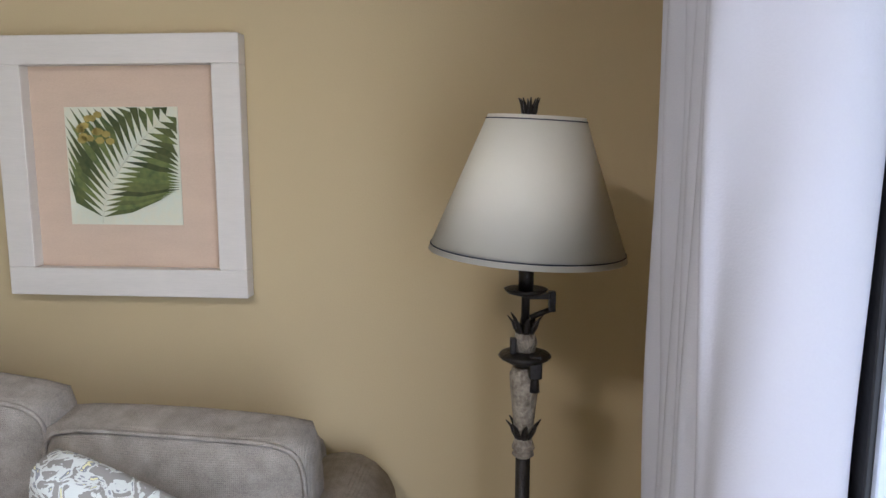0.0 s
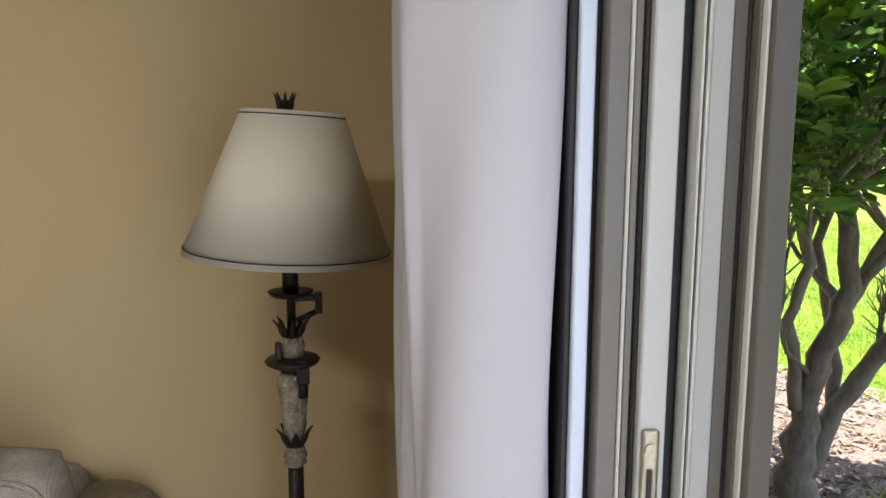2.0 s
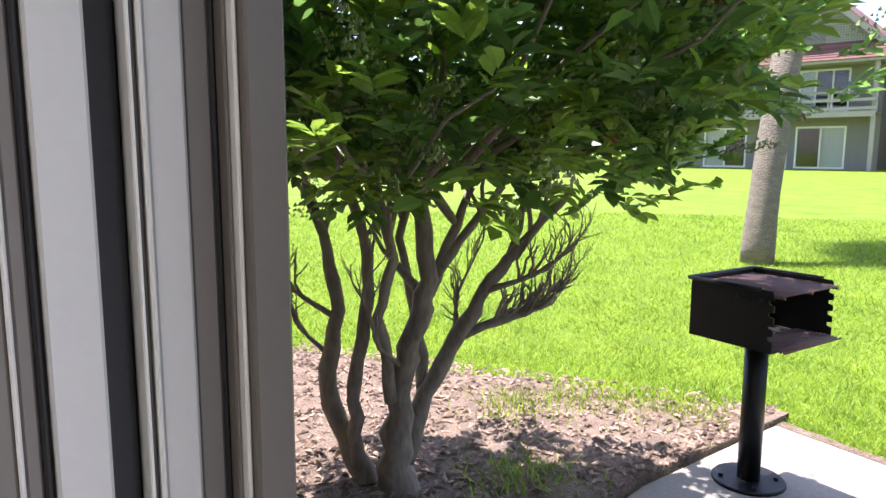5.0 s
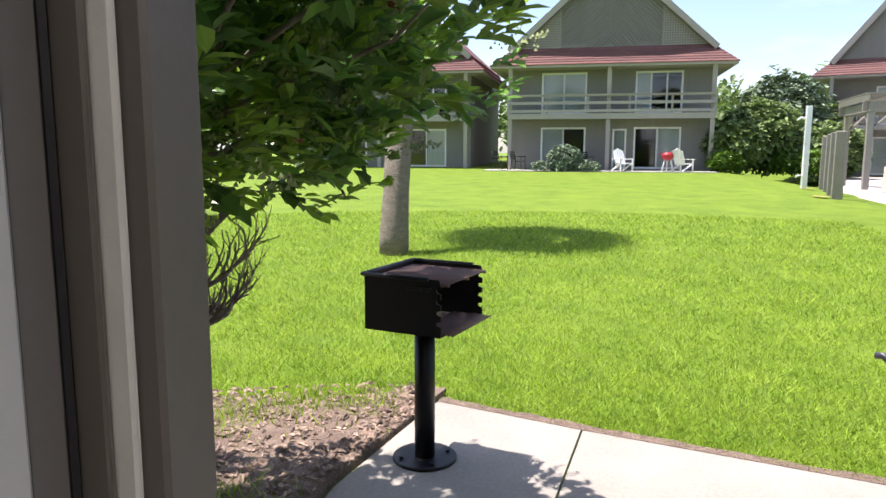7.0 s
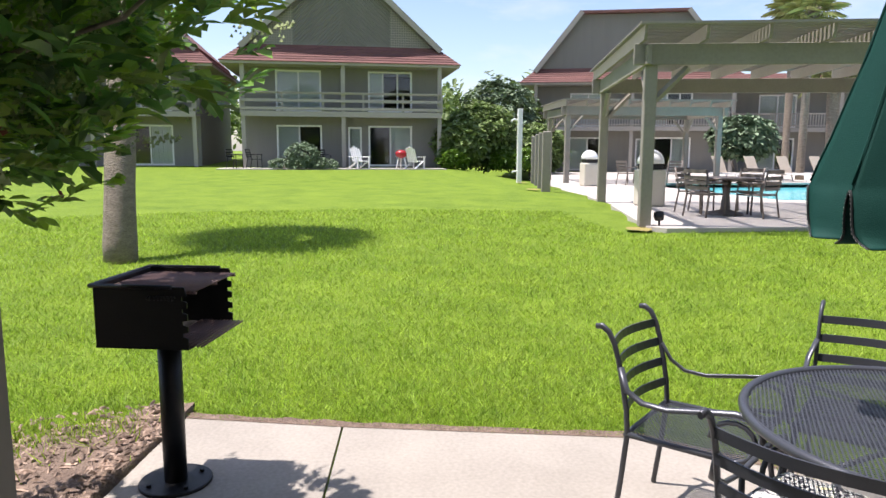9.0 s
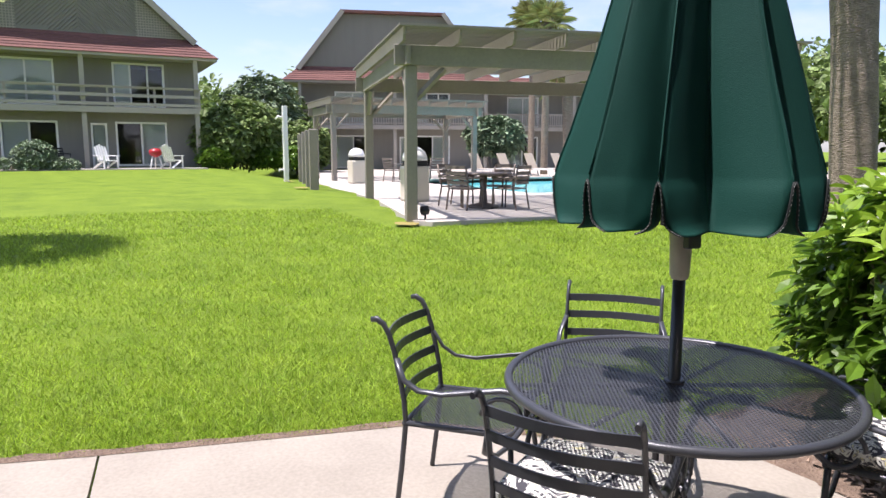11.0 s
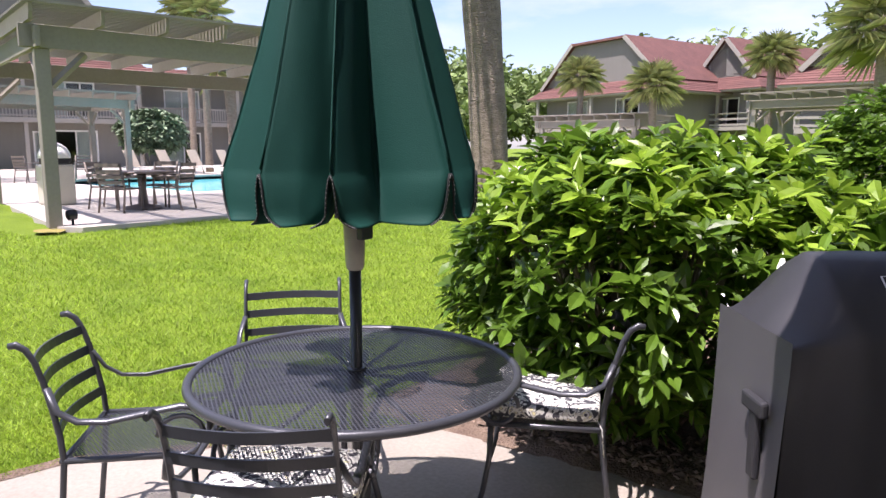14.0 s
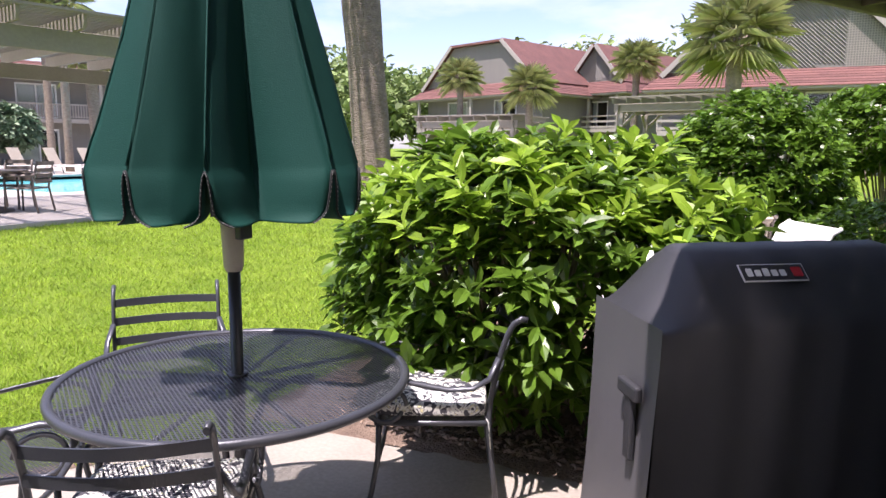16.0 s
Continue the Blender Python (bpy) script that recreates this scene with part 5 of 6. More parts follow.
for x, y in ((11.3, -4.55), (20.2, -5.3), (24.0, -6.0)):
    v = [(x + 0.26 * math.cos(k * 0.52) * (1 + 0.2 * math.sin(k * 2.3)), y + 0.22 * math.sin(k * 0.52), lawn_height(x, y) + 0.035) for k in range(12)]
    v = [(a, b, max(lawn_height(a, b) + 0.03, 0.0)) for a, b, c in v]
    tagged(new("straw_patch", raw_mesh("straw_patch", v, [tuple(range(12))], M["straw"])), "dry yellowish grass patch at a post foot", "grass", kind="stuff")


def far_chair(x, y, rz, z=0.31, mt="brown_metal", label="brown slatted outdoor armchair at the pool table", group="chairs round the pool table"):
    c = thing("dining_chair", pose(x, y, z, 0, 0, rz), label, "chair", group)
    part("seat", soft_box(-0.26, -0.24, 0.42, 0.26, 0.26, 0.45, 0.01, 1), M[mt], c)
    for sx in (-1, 1):
        part("leg", tube(bmesh.new(), [(sx * 0.26, -0.26, 0), (sx * 0.25, -0.24, 0.66)], 0.02, 6), M[mt], c)
        part("leg", tube(bmesh.new(), [(sx * 0.26, 0.33, 0), (sx * 0.25, 0.25, 0.45), (sx * 0.25, 0.36, 0.92)], 0.02, 6), M[mt], c)
        part("armrest", tube(bmesh.new(), [(sx * 0.26, -0.27, 0.66), (sx * 0.27, 0.3, 0.66)], 0.028, 6), M[mt], c)
    for z1 in (0.56, 0.66, 0.76, 0.88):
        part("slat", box(bmesh.new(), -0.25, 0.29 + (z1 - 0.5) * 0.2, z1 - 0.035, 0.25, 0.31 + (z1 - 0.5) * 0.2, z1 + 0.035), M[mt], c)
    return c


pt = thing("pool_table", pose(13.3, -7.3, 0.31), "round brown pedestal table beside the pool", "table")
part("tabletop", lathe(bmesh.new(), [(0.6, 0.71), (0.62, 0.73), (0.6, 0.75)], 28), M["brown_metal"], pt)
part("pedestal", lathe(bmesh.new(), [(0.36, 0), (0.34, 0.05), (0.1, 0.1), (0.07, 0.4), (0.09, 0.71)], 16), M["brown_metal"], pt)
for a in (30, 115, 205, 300):
    far_chair(13.3 + 0.66 * math.cos(radians(a)), -7.3 + 0.66 * math.sin(radians(a)), a - 90)
for x, y, r in ((25.6, -10.6, 20), (26.4, -11.6, 120), (25.0, -12.2, 240)):
    far_chair(x, y, r)


def lounger(x, y, rz):
    c = thing("sun_lounger", pose(x, y, 0.31, 0, 0, rz), "beige sling sun lounger with white frame by the pool", "lounger", "loungers along the pool")
    part("seat_sling", soft_box(-0.3, -1.2, 0.33, 0.3, 0.25, 0.36, 0.01, 1), M["sling"], c)
    part("backrest", soft_box(-0.3, 0, 0, 0.3, 0.04, 0.85, 0.01, 1), M["sling"], c, m=pose(0, 0.25, 0.34, -28, 0, 0))
    for sx in (-1, 1):
        part("side_rail", box(bmesh.new(), sx * 0.33 - 0.025, -1.25, 0.30, sx * 0.33 + 0.025, 0.6, 0.37), M["white_plastic"], c)
        for yy in (-0.95, 0.35):
            part("leg", tube(bmesh.new(), [(sx * 0.33, yy - 0.12, 0), (sx * 0.33, yy, 0.3)], 0.03, 6), M["white_plastic"], c)


for i in range(6):
    lounger(28.8 - 0.35 * i, -16.6 - 1.35 * i, -78)


def adirondack(x, y, rz, z=0.7):
    c = thing("garden_chair", pose(x, y, z, 0, 0, rz), "white slatted garden chair before the villa", "chair", "white chairs at the villa")
    for i in range(5):
        part("back_slat", soft_box(-0.28 + i * 0.115, 0, 0, -0.185 + i * 0.115, 0.03, 0.72 + 0.06 * (2 - abs(i - 2)), 0.008, 1), M["white_plastic"], c, m=pose(0, 0.2, 0.3, -22, 0, 0))
    part("seat", soft_box(-0.28, -0.35, 0.33, 0.28, 0.25, 0.37, 0.01, 1), M["white_plastic"], c)
    for sx in (-1, 1):
        part("armrest", soft_box(sx * 0.34 - 0.06, -0.4, 0.55, sx * 0.34 + 0.06, 0.4, 0.58, 0.008, 1), M["white_plastic"], c)
        part("leg", soft_box(sx * 0.32 - 0.02, -0.37, 0, sx * 0.32 + 0.02, -0.28, 0.55, 0.005, 1), M["white_plastic"], c)
        part("leg", tube(bmesh.new(), [(sx * 0.31, -0.2, 0.32), (sx * 0.31, 0.5, 0.0)], 0.05, 4), M["white_plastic"], c)


adirondack(35.0, -0.75, -60)
adirondack(35.0, -3.5, 50)
bq = thing("kettle_barbecue", pose(35.0, -2.8, 0.7), "small red kettle barbecue on a white stand", "barbecue")
part("bowl", lathe(bmesh.new(), [(0.1, 0.5), (0.25, 0.6), (0.3, 0.72), (0.27, 0.82), (0.1, 0.9)], 20), M["red_paint"], bq)
for a in (0, 2.1, 4.2):
    part("leg", tube(bmesh.new(), [(0.3 * math.cos(a), 0.3 * math.sin(a), 0), (0.15 * math.cos(a), 0.15 * math.sin(a), 0.56)], 0.03, 6), M["white_plastic"], bq)
for x, y, r in ((35.1, 4.3, 30), (35.0, 5.2, -30), (35.4, 1.0, 60)):
    far_chair(x, y, r, 0.7, "black_steel", "dark metal chair before the villa", "dark chairs at the villa")
solid("villa_patio", box(bmesh.new(), 34.3, -5.0, 0.5, 37.3, 6.0, 0.69), M["deck"], "concrete strip before the villa doors", "patio", "structure")


def white_chair(x, y, rz, mt, label):
    c = thing("patio_chair", pose(x, y, lawn_height(x, y) + 0.01, 0, 0, rz), label, "chair", "chairs behind the bush")
    v, f = [], []
    prof = [(-0.25, 0.40), (0.2, 0.37), (0.28, 0.46), (0.37, 0.76), (0.43, 0.89), (0.50, 0.93)]
    bm = bmesh.new()
    for a, b in zip(prof, prof[1:]):
        q = [bm.verts.new(k) for k in ((-0.27, a[0], a[1]), (0.27, a[0], a[1]), (0.27, b[0], b[1]), (-0.27, b[0], b[1]))]
        q2 = [bm.verts.new((k.co.x, k.co.y + 0.015, k.co.z - 0.015)) for k in q]
        bm.faces.new(q)
        bm.faces.new(q2[::-1])
        for i in range(4):
            bm.faces.new((q[i], q2[i], q2[(i + 1) % 4], q[(i + 1) % 4]))
    part("sling", bm, M[mt], c)
    for sx in (-1, 1):
        part("side_frame", tube(bmesh.new(), [(sx * 0.29, a, b) for a, b in prof], 0.016, 8), M["brown_metal"] if mt == "sling" else M["white_plastic"], c)
        for yy, zz in ((-0.24, 0.42), (0.25, 0.45)):
            part("leg", tube(bmesh.new(), [(sx * 0.29, yy * 1.3, 0), (sx * 0.29, yy, zz)], 0.016, 8), M["brown_metal"], c)


white_chair(1.57, -4.87, 100, "white_plastic", "white sling patio chair behind the bush")
white_chair(0.92, -5.6, 18, "sling", "brown sling patio chair behind the grill")
white_chair(0.66, -4.95, 122, "white_plastic", "white sling patio chair behind the grill")


# ---------- the next unit's balcony ----------
def build_balcony():
    b = thing("balcony", pose(0.47, -5.45, 2.62, 0, 0, -31), "brown timber balcony seen from below", "balcony")
    part("rim_joist", box(bmesh.new(), -0.05, -6, 0, 0.0, 0.0, 0.25), M["pergola"], b)
    part("side_joist", box(bmesh.new(), -2.5, -0.05, 0.002, -0.052, 0.0, 0.25), M["pergola"], b)
    for i in range(12):
        part("joist", box(bmesh.new(), -2.5, -0.45 - 0.42 * i, 0.03, -0.055, -0.40 - 0.42 * i, 0.22), M["brown_metal"], b)
    for i in range(17):
        part("deck_board", box(bmesh.new(), -2.5 + 0.146 * i, -6, 0.252, -2.5 + 0.146 * i + 0.138, 0.0, 0.285), M["brown_metal"], b)
    part("support_post", box(bmesh.new(), -0.2, -5.6, -2.5, -0.06, -5.46, 0.0), M["pergola"], b)


build_balcony()


def build_own_balcony():
    b = thing("balcony", HOUSE, "timber balcony of the flat above the sliding door", "balcony")
    part("rim_joist", box(bmesh.new(), 0.72, -4.4, 2.62, 0.77, 0.9, 2.87), M["pergola"], b)
    for i in range(12):
        part("joist", box(bmesh.new(), 0.004, -4.35 + 0.43 * i, 2.65, 0.718, -4.30 + 0.43 * i, 2.84), M["brown_metal"], b)
    for i in range(6):
        part("deck_board", box(bmesh.new(), 0.006 + 0.127 * i, -4.4, 2.872, 0.1325 + 0.127 * i, 0.9, 2.905), M["brown_metal"], b)


build_own_balcony()


# ---------- barbecue ----------
def build_grill():
    g = thing("park_grill", pose(3.65, 1.24, 0, 0, 0, -14), "black steel pedestal barbecue with a slotted firebox", "barbecue")
    part("base_plate", lathe(bmesh.new(), [(0.165, 0.0), (0.165, 0.012), (0.16, 0.016)], 36), M["black_steel"], g)
    part("post", lathe(bmesh.new(), [(0.052, 0.014), (0.052, 0.714)], 24), M["black_steel"], g)
    part("collar", lathe(bmesh.new(), [(0.062, 0.675), (0.09, 0.685), (0.09, 0.714)], 24), M["black_steel"], g)
    for k in range(4):
        a = 0.8 + k * math.pi / 2
        part("bolt", tube(bmesh.new(), [(0.125 * math.cos(a), 0.125 * math.sin(a), 0.012), (0.125 * math.cos(a), 0.125 * math.sin(a), 0.028)], 0.012, 6), M["black_steel"], g)
    # firebox: floor and three sides, open to the side away from the tree
    X0, X1, Y0, Y1, Z0, Z1 = -0.24, 0.24, -0.21, 0.20, 0.715, 0.985
    box_part = part("firebox", box(bmesh.new(), X0, Y0, Z0, X1, Y1, Z0 + 0.006), M["sooty"], g, "sooty black steel firebox")
    part("back_plate", soft_box(X0, Y1 - 0.006, Z0, X1, Y1, Z1, 0.002, 1), M["black_steel"], g)
    for x in (X0, X1 - 0.006):
        # notched open edge for the grate's heights
        pts = [(Y1 - 0.007, Z0 + 0.001), (Y0, Z0 + 0.001)]
        for k in range(4):
            z = Z0 + 0.05 + k * 0.052
            pts += [(Y0, z), (Y0 + 0.022, z + 0.006), (Y0 + 0.022, z + 0.022), (Y0, z + 0.026)]
        pts += [(Y0 + 0.01, Z1), (Y1 - 0.007, Z1)]
        bm = bmesh.new()
        a = [bm.verts.new((x, p, q)) for p, q in pts]
        b = [bm.verts.new((x + 0.006, p, q)) for p, q in pts]
        bm.faces.new(a)
        bm.faces.new(b[::-1])
        for i in range(len(pts)):
            bm.faces.new((a[i], a[(i + 1) % len(pts)], b[(i + 1) % len(pts)], b[i]))
        part("side_plate", bm, M["black_steel"], g, "notched black side plate")
    rim = bmesh.new()
    tube(rim, [(X0 - 0.008, Y0 + 0.06, Z1), (X0 - 0.008, Y1 + 0.005, Z1), (X1 + 0.008, Y1 + 0.005, Z1), (X1 + 0.008, Y0 + 0.06, Z1)], 0.010, 8)
    part("rim", rim, M["black_steel"], g)
    gr = bmesh.new()
    for i in range(26):
        y = Y0 - 0.02 + (Y1 - Y0 - 0.0) * i / 25
        tube(gr, [(X0 + 0.012, y, Z1 - 0.022), (X1 - 0.012, y, Z1 - 0.022)], 0.0045, 5)
    for x in (X0 + 0.03, 0, X1 - 0.03):
        tube(gr, [(x, Y0 - 0.03, Z1 - 0.03), (x, Y1 - 0.02, Z1 - 0.03)], 0.006, 5)
    grate = part("grate", gr, M["rust"], g, "rusty cooking grate")
    for x in (X0 - 0.02, X1 + 0.02):
        part("handle_coil", tube(bmesh.new(), [(x + 0.008 * math.cos(k * 1.2), Y0 + 0.04 + 0.12 * k / 40, Z1 - 0.045 + 0.008 * math.sin(k * 1.2)) for k in range(41)], 0.003, 5), M["black_steel"], grate)
    lo = bmesh.new()
    for i in range(12):
        y = Y0 - 0.05 + 0.2 * i / 11
        tube(lo, [(X0 + 0.012, y, Z0 + 0.012 + 0.002), (X1 - 0.012, y, Z0 + 0.014)], 0.005, 5)
    part("lower_grate", lo, M["rust"], g, "rusty lower grate")


build_grill()


# ---------- patio table and chairs ----------
def mesh_sheet(bm, inside, x0, x1, y0, y1, z, pitch, w, t=0.002, diag=True):
    """Expanded metal: two crossed sets of thin strips, kept where inside(x, y) holds."""
    R = max(x1 - x0, y1 - y0)
    cx, cy = (x0 + x1) / 2, (y0 + y1) / 2
    for ang, dz in ((32, 0), (-32, t * 0.6)):
        a = radians(ang)
        d, s = Vector((math.cos(a), math.sin(a))), Vector((-math.sin(a), math.cos(a)))
        n = int(R * 1.5 / pitch)
        for i in range(-n // 2, n // 2 + 1):
            o = Vector((cx, cy)) + s * i * pitch
            ks = [k for k in range(-60, 61) if inside(*(o + d * (k / 60 * R)))]
            if len(ks) > 1:
                p, q = o + d * (ks[0] / 60 * R), o + d * (ks[-1] / 60 * R)
                vs = [bm.verts.new((c.x, c.y, z + dz + e)) for e in (0, t) for c in (p - s * w / 2, q - s * w / 2, q + s * w / 2, p + s * w / 2)]
                for f in ((0, 1, 2, 3), (4, 5, 6, 7), (0, 1, 5, 4), (1, 2, 6, 5), (2, 3, 7, 6), (3, 0, 4, 7)):
                    bm.faces.new([vs[k] for k in f])
    return bm


TX, TY = 2.19, -1.40


def build_table():
    t = thing("patio_table", pose(TX, TY, 0), "round charcoal metal mesh patio table", "table")
    bm = mesh_sheet(bmesh.new(), lambda x, y: 0.03 < math.hypot(x, y) < 0.595, -0.6, 0.6, -0.6, 0.6, 0.705, 0.0135, 0.0043)
    part("mesh_top", bm, M["chair_metal"], t, "perforated mesh tabletop")
    n = 72
    part("rim", tube(bmesh.new(), [(0.597 * math.cos(k * math.tau / n), 0.597 * math.sin(k * math.tau / n), 0.704) for k in range(n + 1)], 0.0165, 10, caps=False), M["chair_metal"], t)
    for k in range(4):
        a = k * math.pi / 4 + 0.3
        c, s = math.cos(a), math.sin(a)
        part("cross_bar", tube(bmesh.new(), [(-0.59 * c, -0.59 * s, 0.694), (0.59 * c, 0.59 * s, 0.694)], 0.008, 6), M["chair_metal"], t)
    part("hub", lathe(bmesh.new(), [(0.033, 0.70), (0.036, 0.716), (0.026, 0.717)], 20), M["chair_metal"], t)
    for k in range(4):
        a = k * math.pi / 2 + 0.6
        c, s = math.cos(a), math.sin(a)
        pts = [(0.27, 0.69), (0.2, 0.685), (0.10, 0.64), (0.055, 0.52), (0.05, 0.3), (0.09, 0.14), (0.2, 0.06), (0.33, 0.03), (0.40, 0.012)]
        part("leg", tube(bmesh.new(), [(r * c, r * s, z) for r, z in pts], 0.013, 8), M["chair_metal"], t)
    part("collar", lathe(bmesh.new(), [(0.068, 0.30), (0.07, 0.31), (0.068, 0.32)], 20), M["chair_metal"], t)


build_table()


def build_umbrella():
    u = thing("patio_umbrella", pose(TX, TY, 0), "folded dark green canvas patio umbrella in the table", "umbrella")
    part("lower_pole", lathe(bmesh.new(), [(0.022, 0.03), (0.022, 1.12)], 18), M["chair_metal"], u)
    part("base", lathe(bmesh.new(), [(0.2, 0.0), (0.2, 0.03), (0.05, 0.06), (0.03, 0.16)], 28), M["chair_metal"], u)
    part("upper_pole", lathe(bmesh.new(), [(0.019, 1.1), (0.019, 2.86)], 16), M["ivory"], u)
    part("crank_housing", lathe(bmesh.new(), [(0.027, 1.085), (0.034, 1.10), (0.038, 1.2), (0.042, 1.27), (0.036, 1.285)], 20), M["ivory"], u, "ivory plastic crank housing")
    part("crank", soft_box(-0.065, -0.03, 1.2, -0.035, 0.03, 1.275, 0.006), M["chair_metal"], u)
    part("finial", lathe(bmesh.new(), [(0.03, 2.85), (0.035, 2.88), (0.01, 2.93)], 16), M["ivory"], u)
    # ridges over the ribs, one deep pleat in each panel, slits with rounded corners along the hem
    ridges = [-9.0, 43.0, 82.0, 130.0, 180.0, 230.0, 279.0, 319.0]
    valley = [0.52, 0.3, 0.5, 0.5, 0.5, 0.7, 0.9, 0.9]
    depth = [0.50, 0.42, 0.4, 0.4, 0.4, 0.5, 0.52, 0.50]
    face = math.degrees(math.atan2(0.44 - TY, 0.48 - TX))
    zs = [1.285, 1.291, 1.302, 1.32, 1.345, 1.375, 1.405, 1.43, 1.445, 1.46, 1.52, 1.6, 1.72, 1.86, 2.0, 2.2, 2.45, 2.7, 2.86]
    per = 22
    for g in range(8):
        a0, a1 = radians(face + ridges[g]), radians(face + ridges[(g + 1) % 8] + (360 if g == 7 else 0))
        v, f = [], []
        for z in zs:
            R = 0.03 + (2.86 - z) / (2.86 - 1.44) * 0.412 if z > 1.44 else 0.442 + 0.014 * math.sin((1.44 - z) / 0.155 * 2.2)
            low = max(0.0, (1.445 - z) / 0.16)
            slit = 0.05 * math.sqrt(low) + 0.11 * max(0.0, (low - 0.72) / 0.28) ** 2.5
            for k in range(per + 1):
                q = k / per
                m_ = q / valley[g] if q < valley[g] else (1 - q) / (1 - valley[g])
                deep = depth[g] * (1 - 0.25 * min(1, low))
                r = R * (1 - deep * (0.7 * m_ + 0.3 * math.sin(m_ * math.pi / 2)))
                r += 0.007 * math.sin(9 * q + g * 1.3 + z * 5) * min(1, R * 3) + 0.006 * noise.noise((q * 5, g * 3.1, z * 6))
                r -= 0.03 * low * math.exp(-min(q, 1 - q) * 14)
                a = a0 + slit + (a1 - a0 - 2 * slit) * q
                v.append((r * math.cos(a), r * math.sin(a), z))
        n = per + 1
        for j in range(len(zs) - 1):
            for k in range(per):
                f.append((j * n + k, j * n + k + 1, (j + 1) * n + k + 1, (j + 1) * n + k))
        ob = new("canopy_panel", raw_mesh("canopy_panel", v, f, M["umbrella"], True))
        ob.parent = u
        md = ob.modifiers.new("cloth", "SOLIDIFY")
        md.thickness = 0.003
        for k in (0, per):
            edge_pts = [Vector(v[j * n + k]) for j in range(0, 9)]
            part("binding", tube(bmesh.new(), [q + Vector((q.x, q.y, 0)) * 0.006 for q in edge_pts], 0.0035, 6), M["umb_trim"], ob)
            for j in range(1, 9):
                for t in (0.15, 0.6):
                    c = edge_pts[j - 1].lerp(edge_pts[j], t) * 1.0
                    d = (edge_pts[j] - edge_pts[j - 1]).normalized() * 0.003
                    c += Vector((c.x, c.y, 0)) * 0.017
                    part("stitch", tube(bmesh.new(), [c - d, c + d], 0.0011, 4), M["stitch"], ob)
        part("seam", tube(bmesh.new(), [Vector(v[j * n]) * 1.0 + Vector((v[j * n][0], v[j * n][1], 0)) * 0.004 for j in range(9, len(zs))], 0.003, 5), M["umbrella"], ob)
        part("rib", tube(bmesh.new(), [(0.36 * math.cos(a0), 0.36 * math.sin(a0), 1.31), (0.02 * math.cos(a0), 0.02 * math.sin(a0), 2.83)], 0.006, 6), M["chair_metal"], u)


build_umbrella()


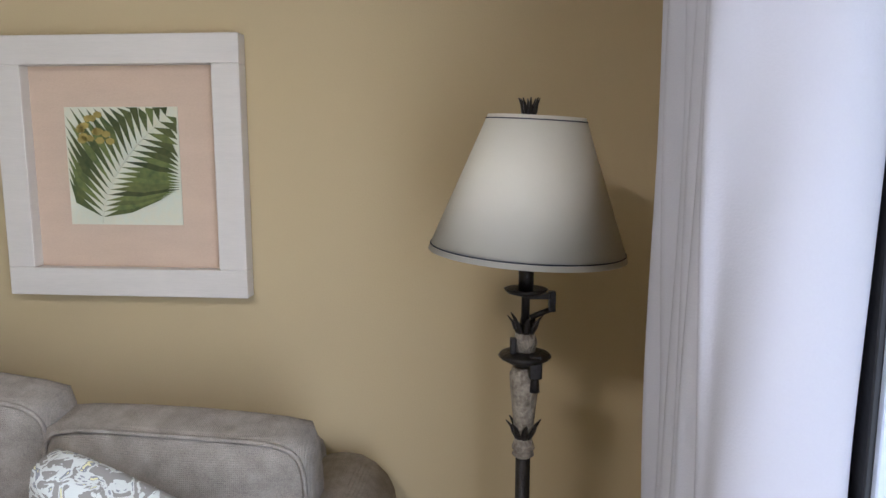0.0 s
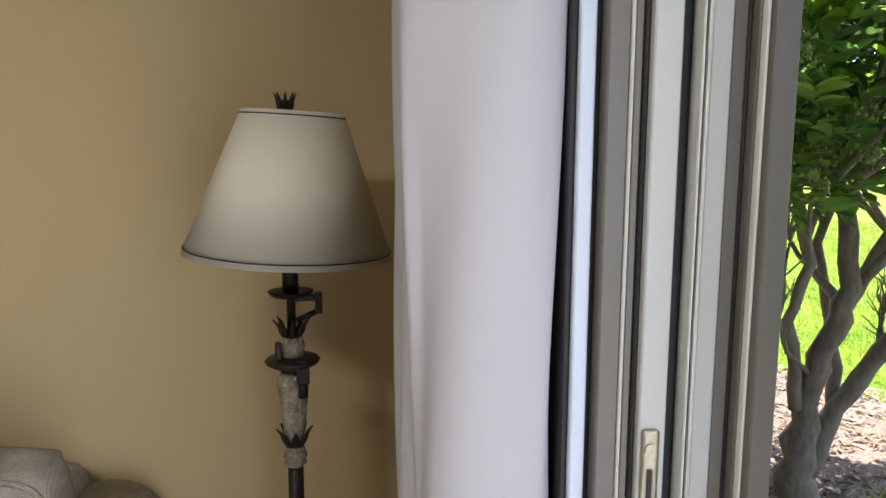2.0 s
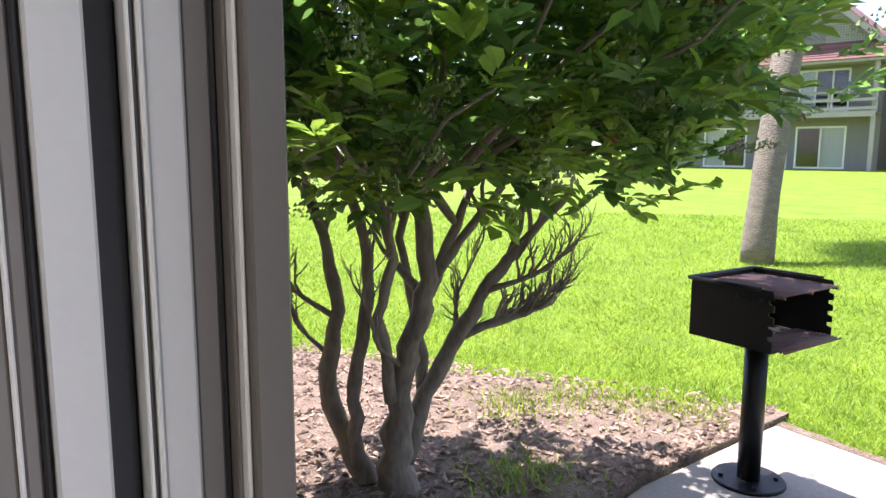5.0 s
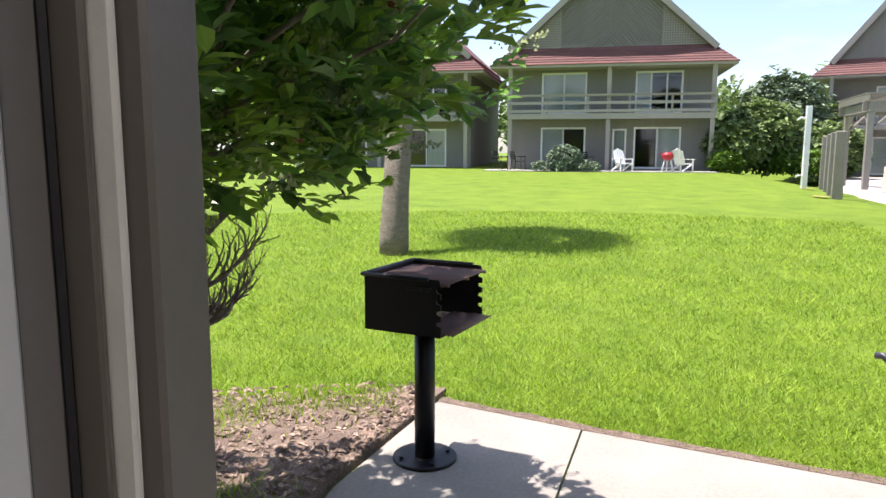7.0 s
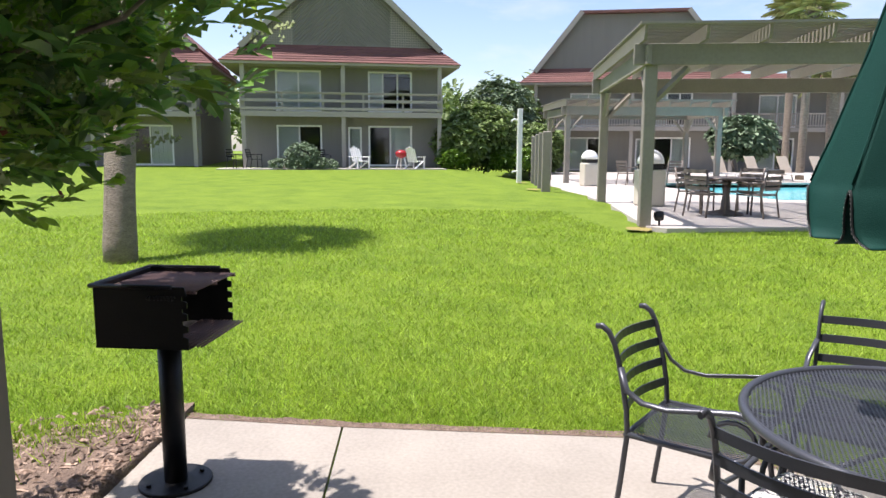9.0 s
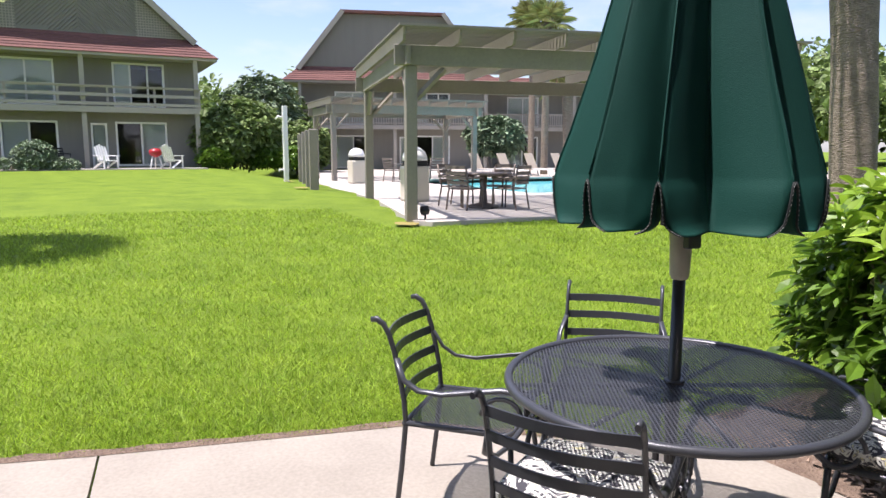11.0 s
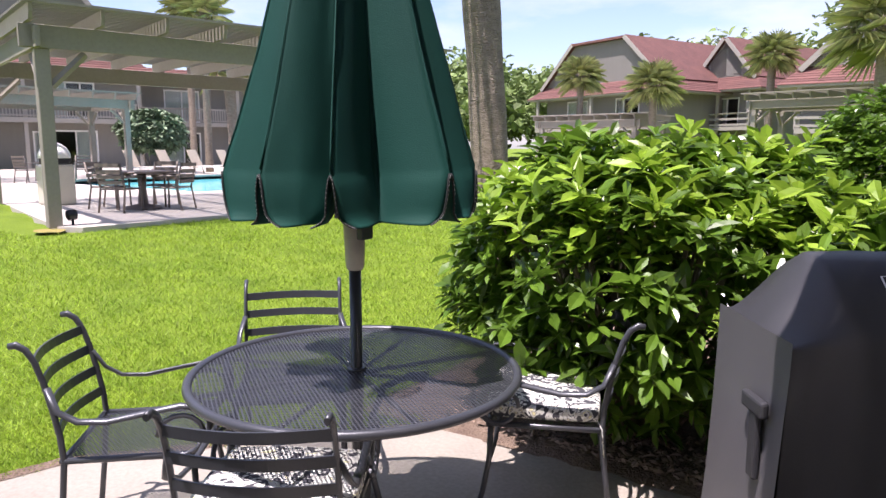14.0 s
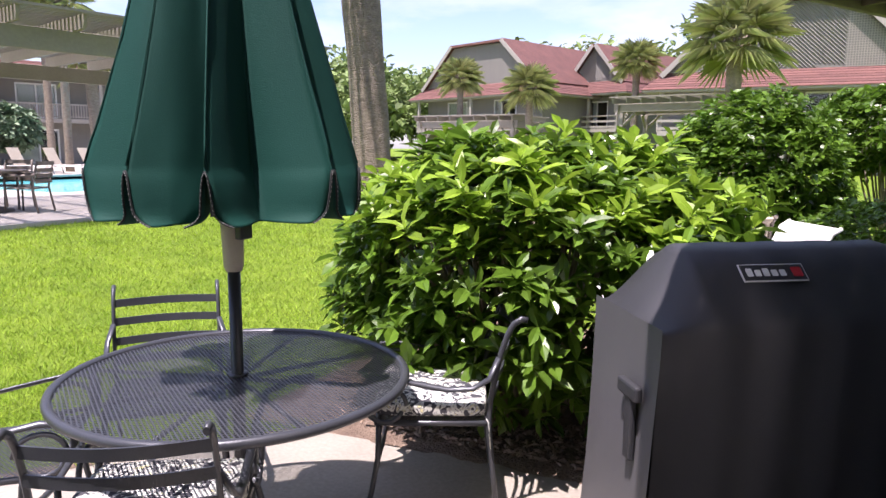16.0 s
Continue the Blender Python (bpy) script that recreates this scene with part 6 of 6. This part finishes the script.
def patio_chair(m, label, cushion=False):
    """Faces -y; seat 0.43 m high; scrolled back posts and curled arms."""
    c = thing("patio_armchair", m, label, "chair", "chairs round the patio table")
    mt = M["chair_metal"]
    bm = mesh_sheet(bmesh.new(), lambda x, y: abs(x) < 0.232 and -0.235 < y < 0.215, -0.24, 0.24, -0.24, 0.22, 0.405, 0.0135, 0.0048)
    tagged(part("seat", bm, mt, c, "perforated mesh seat"), kind="stuff")
    fr = [(-0.24, -0.24, 0.405), (0.24, -0.24, 0.405), (0.235, 0.22, 0.405), (-0.235, 0.22, 0.405), (-0.24, -0.24, 0.405)]
    part("seat_frame", tube(bmesh.new(), fr, 0.013, 8), mt, c)
    back = [(0.215, 0.405), (0.222, 0.5), (0.24, 0.6), (0.262, 0.7), (0.285, 0.775), (0.31, 0.82), (0.34, 0.84), (0.365, 0.836)]
    for sx in (-1, 1):
        x = sx * 0.235
        part("back_post", tube(bmesh.new(), [(x, 0.26, 0.0), (x, 0.235, 0.2)] + [(x, y, z) for y, z in back], [0.012] * 7 + [0.013, 0.014, 0.012], 8, 0.75), mt, c)
        part("front_leg", tube(bmesh.new(), [(x, -0.29, 0.0), (x, -0.262, 0.1), (x, -0.235, 0.25), (x, -0.23, 0.405)], 0.012, 8), mt, c)
        xo = sx * 0.262
        arm = [(x, 0.252, 0.68), (xo, 0.215, 0.60), (xo, 0.15, 0.56), (xo, 0.05, 0.555), (xo, -0.1, 0.583), (xo, -0.2, 0.60), (xo, -0.265, 0.592), (xo, -0.30, 0.555), (xo, -0.30, 0.50), (xo, -0.275, 0.45), (x, -0.24, 0.41)]
        part("armrest", tube(bmesh.new(), arm, 0.0145, 8, 0.6), mt, c)
        sc = [(xo, -0.20 + 0.085 * math.cos(k * 0.42) * (1 - k * 0.012), 0.49 + 0.075 * math.sin(k * 0.42)) for k in range(15)]
        part("scroll", tube(bmesh.new(), sc, 0.0095, 7), mt, c)
    for i, z in enumerate((0.505, 0.595, 0.685, 0.77)):
        y = 0.222 + (z - 0.5) * 0.24
        bm = bmesh.new()
        pts = [(-0.235 + 0.47 * k / 8, y + 0.042 * math.sin(math.pi * k / 8), z) for k in range(9)]
        rows = []
        for p in pts:
            rows.append([bm.verts.new((p[0], p[1] + dy + (dz * 0.12), p[2] + dz)) for dy, dz in ((-0.003, -0.018), (0.004, -0.018), (0.004, 0.018), (-0.003, 0.018))])
        for r0, r1 in zip(rows, rows[1:]):
            for k in range(4):
                bm.faces.new((r0[k], r0[(k + 1) % 4], r1[(k + 1) % 4], r1[k]))
        part("back_slat", bm, mt, c)
    part("stretcher", tube(bmesh.new(), [(-0.235, -0.25, 0.16), (0.235, -0.25, 0.16)], 0.008, 6), mt, c)
    if cushion:
        cu = solid("seat_cushion", cushion_mesh(0.50, 0.10, 0.47, 0.75), M["cushion"], "grey and cream leaf-print seat cushion on a patio chair", "cushion", group="chair cushions", m=m @ pose(0, 0.215, 0.462, 90, 0, 0))
        part("tie", tube(bmesh.new(), [(0.21, 0.0, 0.03), (0.25, -0.05, 0.0), (0.255, -0.16, -0.01)], 0.008, 5, 0.3), M["cushion"], cu)
    return c


def chair_at(lx, ly, rx_, ry_, label, cushion=False):
    """Placed by the tops of its two back posts: left and right as one sits."""
    a, b = Vector((lx, ly)), Vector((rx_, ry_))
    mid, d = (a + b) / 2, (b - a).normalized()
    ang = math.atan2(d.y, d.x)
    m = Matrix.Translation((mid.x, mid.y, 0)) @ Matrix.Rotation(ang, 4, "Z") @ Matrix.Translation((0, -0.355, 0.004))
    return patio_chair(m, label, cushion)


chair_at(3.05, -0.58, 3.39, -0.93, "charcoal metal armchair pulled out towards the lawn")
chair_at(3.36, -1.80, 2.98, -2.18, "charcoal metal armchair tucked in across the table")
chair_at(1.69, -0.76, 2.10, -0.50, "charcoal metal armchair with a leaf-print seat cushion", True)
chair_at(1.55, -2.52, 1.38, -2.16, "charcoal metal armchair with a cushion beside the bush", True)


# ---------- covered grill ----------
def build_cover():
    m = pose(0.80, -1.80, 0, 0, 0, 215.0)
    # local x runs along the front, local y towards the back
    g = thing("covered_grill", m, "gas grill under a fitted black vinyl cover", "grill")
    W, D = 1.25, 0.52
    prof = [(-0.02, 0.04), (-0.015, 0.5), (0.0, 0.93), (0.03, 0.975), (0.16, 1.10), (0.24, 1.16), (0.36, 1.175), (0.47, 1.12), (0.52, 0.96), (0.525, 0.5), (0.53, 0.04)]
    bm = bmesh.new()
    cols = 70
    rows = []
    for i in range(cols + 1):
        t = i / cols
        x = W * t
        end = min(t, 1 - t) * W
        ring = []
        for k, (y, z) in enumerate(prof):
            drop = 0.0
            if z > 0.9:
                drop = (z - 0.93) * max(0, 1 - end / 0.20) * 0.95
            w = 0.020 * math.sin(x * 13 + z * 5) * max(0, 1.1 - z) + 0.008 * math.sin(x * 29 + z * 11) + 0.012 * noise.noise((x * 5, y * 5, z * 4))
            flare = 0.035 * (1 - min(1, z / 0.9)) * (-1 if t < 0.5 else 1) * max(0, 1 - end / 0.25)
            ring.append(bm.verts.new((x + flare, y + (w if y < 0.3 else -w), z - drop)))
        rows.append(ring)
    for r0, r1 in zip(rows, rows[1:]):
        for k in range(len(prof) - 1):
            bm.faces.new((r0[k], r0[k + 1], r1[k + 1], r1[k])).smooth = True
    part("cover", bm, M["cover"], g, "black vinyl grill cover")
    for ring_x, sgn in ((0, -1), (W, 1)):
        b2 = bmesh.new()
        ny = 8
        grid = []
        zs = [0.04, 0.3, 0.6, 0.85, 0.95]
        for z in zs:
            fl = 0.035 * (1 - min(1, z / 0.9))
            grid.append([b2.verts.new((ring_x + sgn * (fl + 0.004 + 0.012 * math.sin(j * 1.1 + z * 4) * (1 - z)), -0.015 + (D + 0.03) * j / ny, z)) for j in range(ny + 1)])
        for r0, r1 in zip(grid, grid[1:]):
            for j in range(ny):
                b2.faces.new((r0[j], r0[j + 1], r1[j + 1], r1[j])).smooth = True
        # lighter than the front: sunlight on the ends is put into the colour
        part("side_panel", b2, M["cover_sunlit_side"], g, "vinyl side panel with sunlit grey put into its colour")
    part("tie_strap", soft_box(-0.045, 0.10, 0.46, -0.022, 0.155, 0.72, 0.008), M["cover"], g, "black tie strap")
    part("buckle", soft_box(-0.05, 0.06, 0.68, -0.02, 0.21, 0.735, 0.01), M["cover"], g)
    # label on the sloping front: plain bars for the maker's mark
    ang = math.degrees(math.atan2(0.125, 0.13))
    lm = pose(0.475, 0.143, 1.096, ang, 0, 0) @ Matrix.Scale(0.82, 4)
    lab = part("label_patch", soft_box(-0.15, -0.045, -0.002, 0.15, 0.045, 0.004, 0.002, 1), M["logo_white"], g, "woven maker's label", m=lm)
    part("label_field", box(bmesh.new(), -0.144, -0.039, 0.002, 0.144, 0.039, 0.0055), M["cover"], lab)
    for k in range(5):
        part("mark", soft_box(-0.125 + k * 0.038, -0.02, 0.005, -0.098 + k * 0.038, 0.02 if k in (0, 2) else 0.012, 0.008, 0.003, 1), M["logo_white"], lab)
    part("mark", soft_box(0.085, -0.024, 0.005, 0.13, 0.024, 0.008, 0.004, 1), M["logo_red"], lab, "red patch")
    for x in (0.1, W - 0.1):
        for y in (0.08, D - 0.08):
            part("caster", tube(bmesh.new(), [(x - 0.02, y, 0.035), (x + 0.02, y, 0.035)], 0.035, 12), M["gasket"], g)


build_cover()
